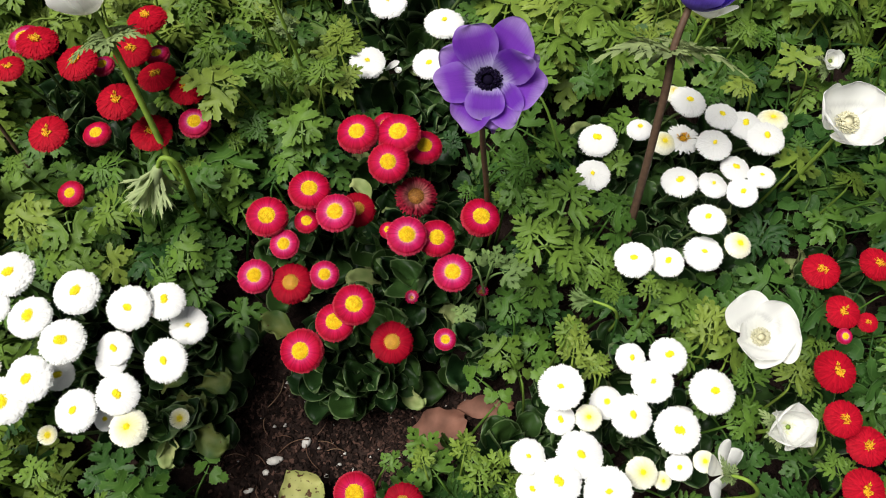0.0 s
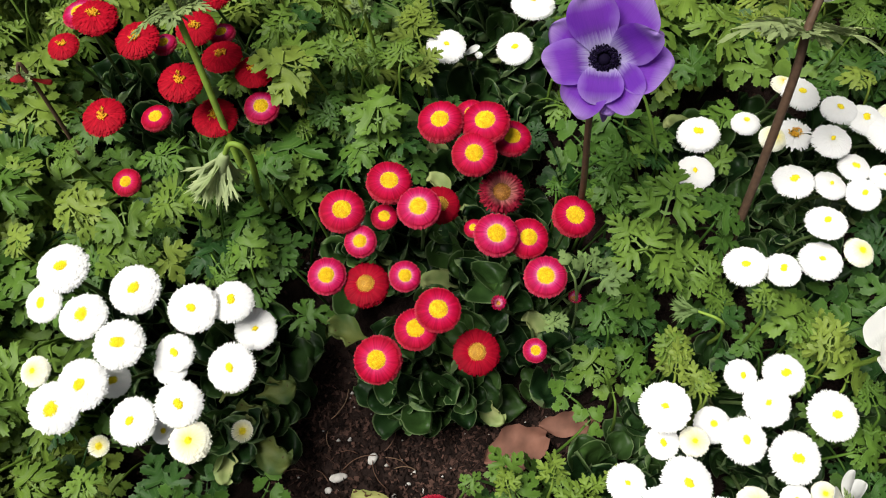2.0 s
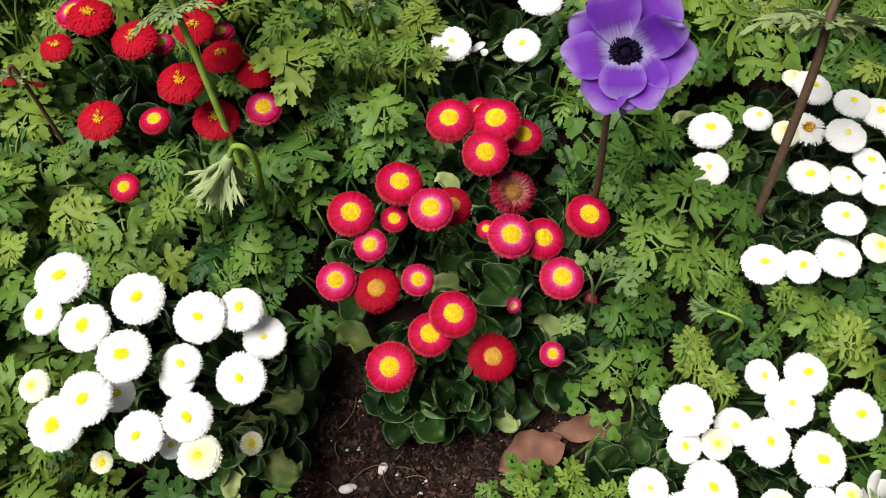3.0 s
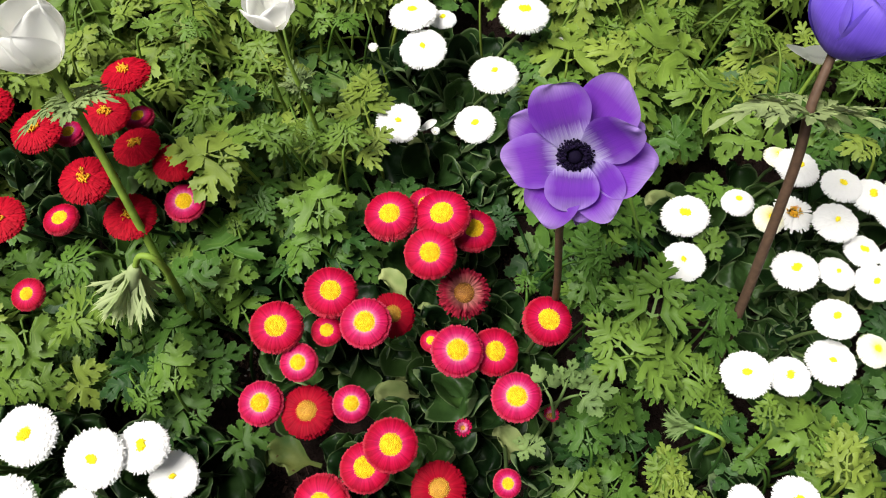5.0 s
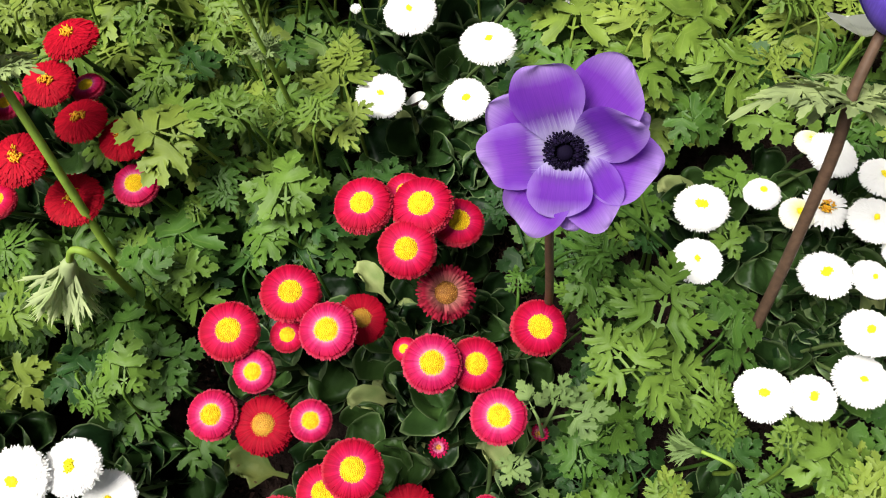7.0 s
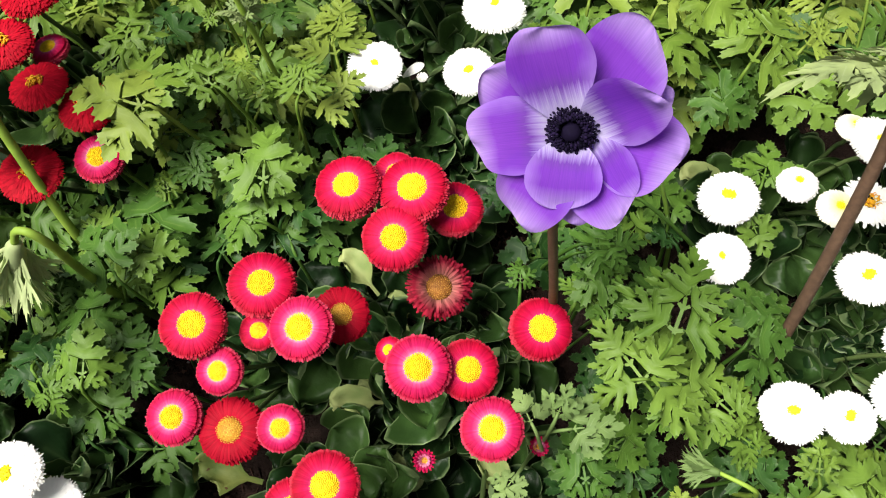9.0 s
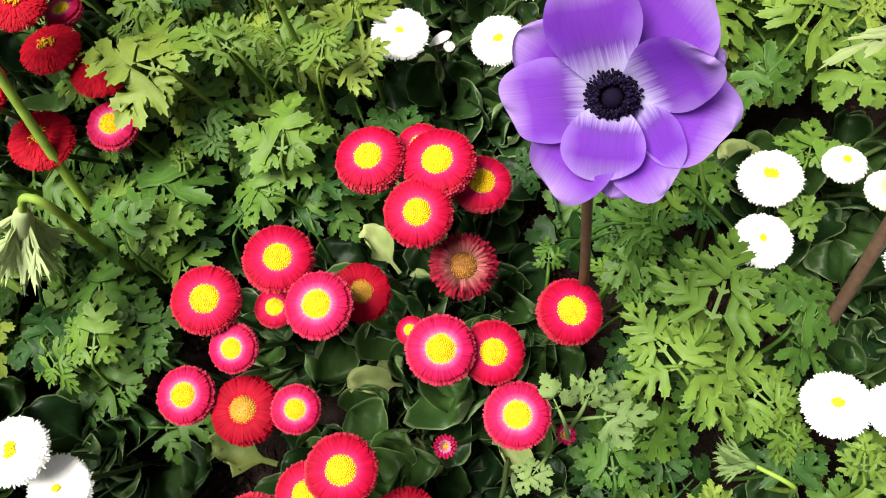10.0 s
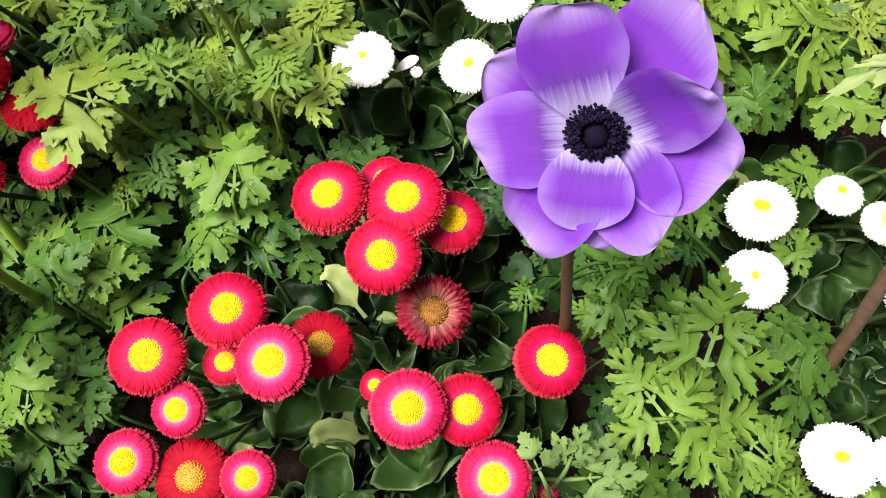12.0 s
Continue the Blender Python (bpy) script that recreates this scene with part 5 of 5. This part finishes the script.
def fern_plant(x, y, leaves):
    made = None
    for k in range(leaves):
        a = k * 2.39996 + random.uniform(-0.5, 0.5) + 17 * x
        ox, oy = random.gauss(0, 0.018), random.gauss(0, 0.018)
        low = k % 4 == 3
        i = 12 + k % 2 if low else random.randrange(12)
        size = random.uniform(0.75, 1.2)
        reach = (0.035, 0.05)[i % 2] * size if low else (0.03, 0.045, 0.06, 0.075)[i % 4] * size
        high = (0.045, 0.055)[i % 2] * size if low else (0.10, 0.085, 0.105, 0.07, 0.055, 0.095)[i % 6] * size
        tx, ty = x + ox + (reach + 0.012) * math.cos(a), y + oy + (reach + 0.012) * math.sin(a)
        if bare(tx, ty) or bare(tx + 0.02 * math.cos(a), ty + 0.02 * math.sin(a)):
            continue
        if any(math.hypot(tx - fx, ty - fy) < 0.024 + fr and high > fz - 0.03 for fx, fy, fz, fr in FLOWERS):
            continue
        if any(math.hypot(tx + q * size * math.cos(a) - fx, ty + q * size * math.sin(a) - fy) < 0.006 + fr and fz - 0.03 < high for q in (0.016, 0.034) for fx, fy, fz, fr in FLOWERS):
            continue
        if any(math.hypot(tx - px, ty - py) < (0.036 if low else 0.047) for px, py in CROWNS):
            continue
        if any(math.hypot(tx - lx / 1000 - 0.0004 * ln * math.cos(radians(ah)), ty - ly / 1000 - 0.0004 * ln * math.sin(radians(ah))) < 0.016 + 0.0006 * ln and high > lz / 1000 - 0.012 for lx, ly, lz, ah, ln, *_ in LEAVES + SAGE):
            continue
        if made is None:
            made = thing("fern_leaved_plant", "bushy green anemone foliage with finely cut parsley-like leaves", "plant", "leafy anemone plants", (x, y, 0))
        # low leaves mostly take the deep tone: shade under the foliage, put into colour
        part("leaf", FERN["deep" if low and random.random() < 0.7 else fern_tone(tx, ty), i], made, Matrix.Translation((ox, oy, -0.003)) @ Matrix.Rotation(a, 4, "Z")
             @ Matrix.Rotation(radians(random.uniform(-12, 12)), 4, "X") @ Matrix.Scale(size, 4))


random.seed(11)
step = 0.082
for j in range(10):
    for i in range(12):
        x = -0.52 + (i + 0.5 * (j % 2)) * step + random.uniform(-0.018, 0.018)
        y = -0.12 + j * step * 0.92 + random.uniform(-0.018, 0.018)
        if bare(x, y) or any(math.hypot(x - px, y - py) < 0.03 for px, py in CROWNS):
            continue
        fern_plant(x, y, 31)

PLANTS = [o for o in scene.objects if o.name.startswith("fern_leaved_plant")]
TONES = {"deep": fern_deep, "mid": fern_mid, "light": fern_light, "sage": sage_leaf}


def single_leaf(n, owner, x, y, z, heading, length, tone, kind):
    a, reach = radians(heading), 0.03
    x, y = x / 1000 - reach * math.cos(a), y / 1000 - reach * math.sin(a)
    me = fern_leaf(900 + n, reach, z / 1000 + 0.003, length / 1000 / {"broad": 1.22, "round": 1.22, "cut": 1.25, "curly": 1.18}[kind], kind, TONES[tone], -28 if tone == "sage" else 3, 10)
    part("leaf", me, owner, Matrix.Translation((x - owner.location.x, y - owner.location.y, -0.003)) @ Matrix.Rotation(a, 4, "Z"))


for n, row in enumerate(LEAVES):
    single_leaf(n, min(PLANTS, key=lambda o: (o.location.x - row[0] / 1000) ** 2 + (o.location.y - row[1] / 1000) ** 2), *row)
shoot = thing("sage_shoot", "grey-green leafy shoot with soft toothed leaves on pale stalks", "plant", "", (0.041, 0.123, 0))
for n, row in enumerate(SAGE):
    single_leaf(200 + n, shoot, *row)


# ---- on the soil ----
def mulch():
    """Crumbs and slivers of bark."""
    random.seed(21)
    s = Shape()
    for n in range(9000):
        if n < 5500:
            a, b, c, d = BARE[(0, 0, 0, 1, 2, 3, 5, 5, 6)[n % 9]]
            r, t = math.sqrt(random.random()) * 1.35, random.uniform(0, 6.28)
            x, y = a + c * r * math.cos(t), b + d * r * math.sin(t)
        else:
            x, y = random.uniform(-0.55, 0.55), random.uniform(-0.15, 0.65)
        ln = random.uniform(0.001, 0.003) * random.choice((1, 1, 1, 2.6))
        w, h = (random.uniform(0.0007, 0.0018), random.uniform(0.0005, 0.0013)) if ln < 0.0035 else (0.0004, 0.0004)
        m = Matrix.Translation((x, y, ground_height(x, y) + 0.001)) @ Euler((random.uniform(-0.5, 0.5), random.uniform(-0.5, 0.5), random.uniform(0, 6.28))).to_matrix().to_4x4()
        c = random.random() ** 3
        ids = [s.add(m @ Vector((ln * a * random.uniform(0.6, 1.1), w * b * random.uniform(0.5, 1.1), h * d)), 0, 0, c) for d in (-1, 1) for a, b in ((-1, -1), (1, -1), (1, 1), (-1, 1))]
        for f in ((0, 3, 2, 1), (4, 5, 6, 7), (0, 1, 5, 4), (1, 2, 6, 5), (2, 3, 7, 6), (3, 0, 4, 7)):
            s.quad(*[ids[k] for k in f])
    tagged(new("bark_mulch", s.mesh("bark_mulch", chip_bark, False)), "fine dark bark crumbs and slivers scattered on the soil", "mulch", kind="stuff")


mulch()


def grit():
    """Pale specks in the soil."""
    random.seed(31)
    s = Shape()
    for n in range(80):
        a, b, c, d = BARE[n % len(BARE)]
        r, t = math.sqrt(random.random()) * 1.1, random.uniform(0, 6.28)
        x, y, q = a + c * r * math.cos(t), b + d * r * math.sin(t), random.choice((0.0005, 0.0007, 0.001, 0.0016))
        z = ground_height(x, y) + 0.0018
        tube(s, [Vector((x - q, y, z)), Vector((x, y + q * 0.4, z + q * 0.5)), Vector((x + q, y, z))], lambda u: q * (0.4 + 0.6 * math.sin(math.pi * u)), 5, random.random())
    tagged(new("pale_grit", s.mesh("pale_grit", pebble_pale)), "tiny pale specks of grit strewn over the soil", "grit", kind="stuff")


grit()


def pebble(x, y, length, width, turn, seed):
    random.seed(seed)
    bm = bmesh.new()
    bmesh.ops.create_icosphere(bm, subdivisions=2, radius=1)
    s = Shape()
    m = Matrix.Translation((x, y, ground_height(x, y) + width * 0.25)) @ Matrix.Rotation(radians(turn), 4, "Z")
    for v in bm.verts:
        p = v.co * (1 + 0.2 * noise.noise(v.co * 1.7 + Vector((seed, 0, 0))))
        s.add(m @ Vector((p.x * length / 2, p.y * width / 2, p.z * width * 0.28)), 0, 0, 0.5 + 0.4 * noise.noise(p * 3))
    s.f = [tuple(v.index for v in f.verts) for f in bm.faces]
    bm.free()
    tagged(new("pebble", s.mesh("pebble", pebble_pale)), "small pale flat pebble lying on the dark soil", "pebble", "pebbles on the soil")


for n, (x, y, ln, wd, turn) in enumerate([(-0.13, 0.023, 0.012, 0.008, 60), (-0.16, 0.006, 0.017, 0.008, 15), (-0.168, -0.005, 0.007, 0.006, 0), (-0.184, -0.022, 0.011, 0.005, 20),
                                          (-0.094, 0.012, 0.006, 0.004, 50), (-0.098, 0.002, 0.005, 0.004, 10), (-0.085, -0.003, 0.006, 0.004, 80), (-0.11, -0.008, 0.005, 0.004, 0)]):
    pebble(x, y, ln, wd, turn, n)


def fallen_leaf(name, label, x, y, z, length, width, turn, material, tilt=8):
    """A dry curled leaf lying on the soil."""
    s = Shape()
    rows = []
    for i in range(13):
        t = i / 12
        half = width / 2 * math.sin(math.pi * (0.015 + 0.965 * t)) ** 0.62
        row = []
        for k in range(9):
            w = k / 4 - 1
            px, py = length * (t - 0.5), half * w * (1 + 0.12 * math.sin(11 * t + 2 * w) + 0.22 * noise.noise((9 * t + x * 100, 3 * w, 2)))
            row.append(s.add((px, py, 0.16 * width * w * w + 0.07 * width * math.sin(5 * t + 3 * w) + 0.05 * width * noise.noise((5 * t, 4 * w, 8))), t, abs(w), 0.5 + 0.45 * noise.noise((px * 90, py * 90, 4))))
        rows.append(row)
    for a, b in zip(rows, rows[1:]):
        for k in range(8):
            s.quad(a[k], b[k], b[k + 1], a[k + 1])
    ob = new(name, s.mesh(name, material))
    ob.matrix_world = pose(x, y, z, 0, tilt, turn)
    return tagged(ob, label, "leaf", "fallen leaves")


fallen_leaf("fallen_leaf", "dry reddish brown fallen leaf on the soil", -0.005, 0.034, 0.012, 0.06, 0.038, 24, dead_leaf)
fallen_leaf("fallen_leaf", "dry dark brown fallen leaf half under foliage", 0.042, 0.056, 0.011, 0.055, 0.022, 3, dead_leaf)
fallen_leaf("withered_leaf", "yellowing withered leaf with brown spots on the soil", -0.128, -0.024, 0.028, 0.042, 0.044, 35, yellowing_leaf, 8)


def shed_petal(x, y, z, length, width, turn, tilt):
    ob = new("shed_petal", wide_petal("shed_petal", length, width, 10, -8, ivory_petal, 91, 0.05, 0.6))
    ob.matrix_world = pose(x, y, z, 0, tilt, turn)
    return tagged(ob, "shed white anemone petal caught on the daisy leaves", "petal", "shed petals")


shed_petal(-0.056, 0.382, 0.068, 0.016, 0.007, 30, -12)
shed_petal(0.212, 0.052, 0.06, 0.02, 0.016, -60, -25)


def straw(x, y, length, turn, seed):
    random.seed(seed)
    s = Shape()
    a = radians(turn)
    pts = [(x + length * t * math.cos(a + 0.5 * t), y + length * t * math.sin(a + 0.5 * t), ground_height(x, y) + 0.004 + 0.003 * math.sin(5 * t)) for t in (0, 0.3, 0.65, 1)]
    tube(s, curve_points(pts, 3), lambda u: 0.00045, 4)
    tagged(new("straw", s.mesh("straw", twig_straw)), "thin dry straw lying on the dark soil", "straw", "straws on the soil")


for n in range(16):
    random.seed(500 + n)
    straw(random.uniform(-0.19, -0.06), random.uniform(-0.03, 0.06), random.uniform(0.012, 0.032), random.uniform(0, 360), n)
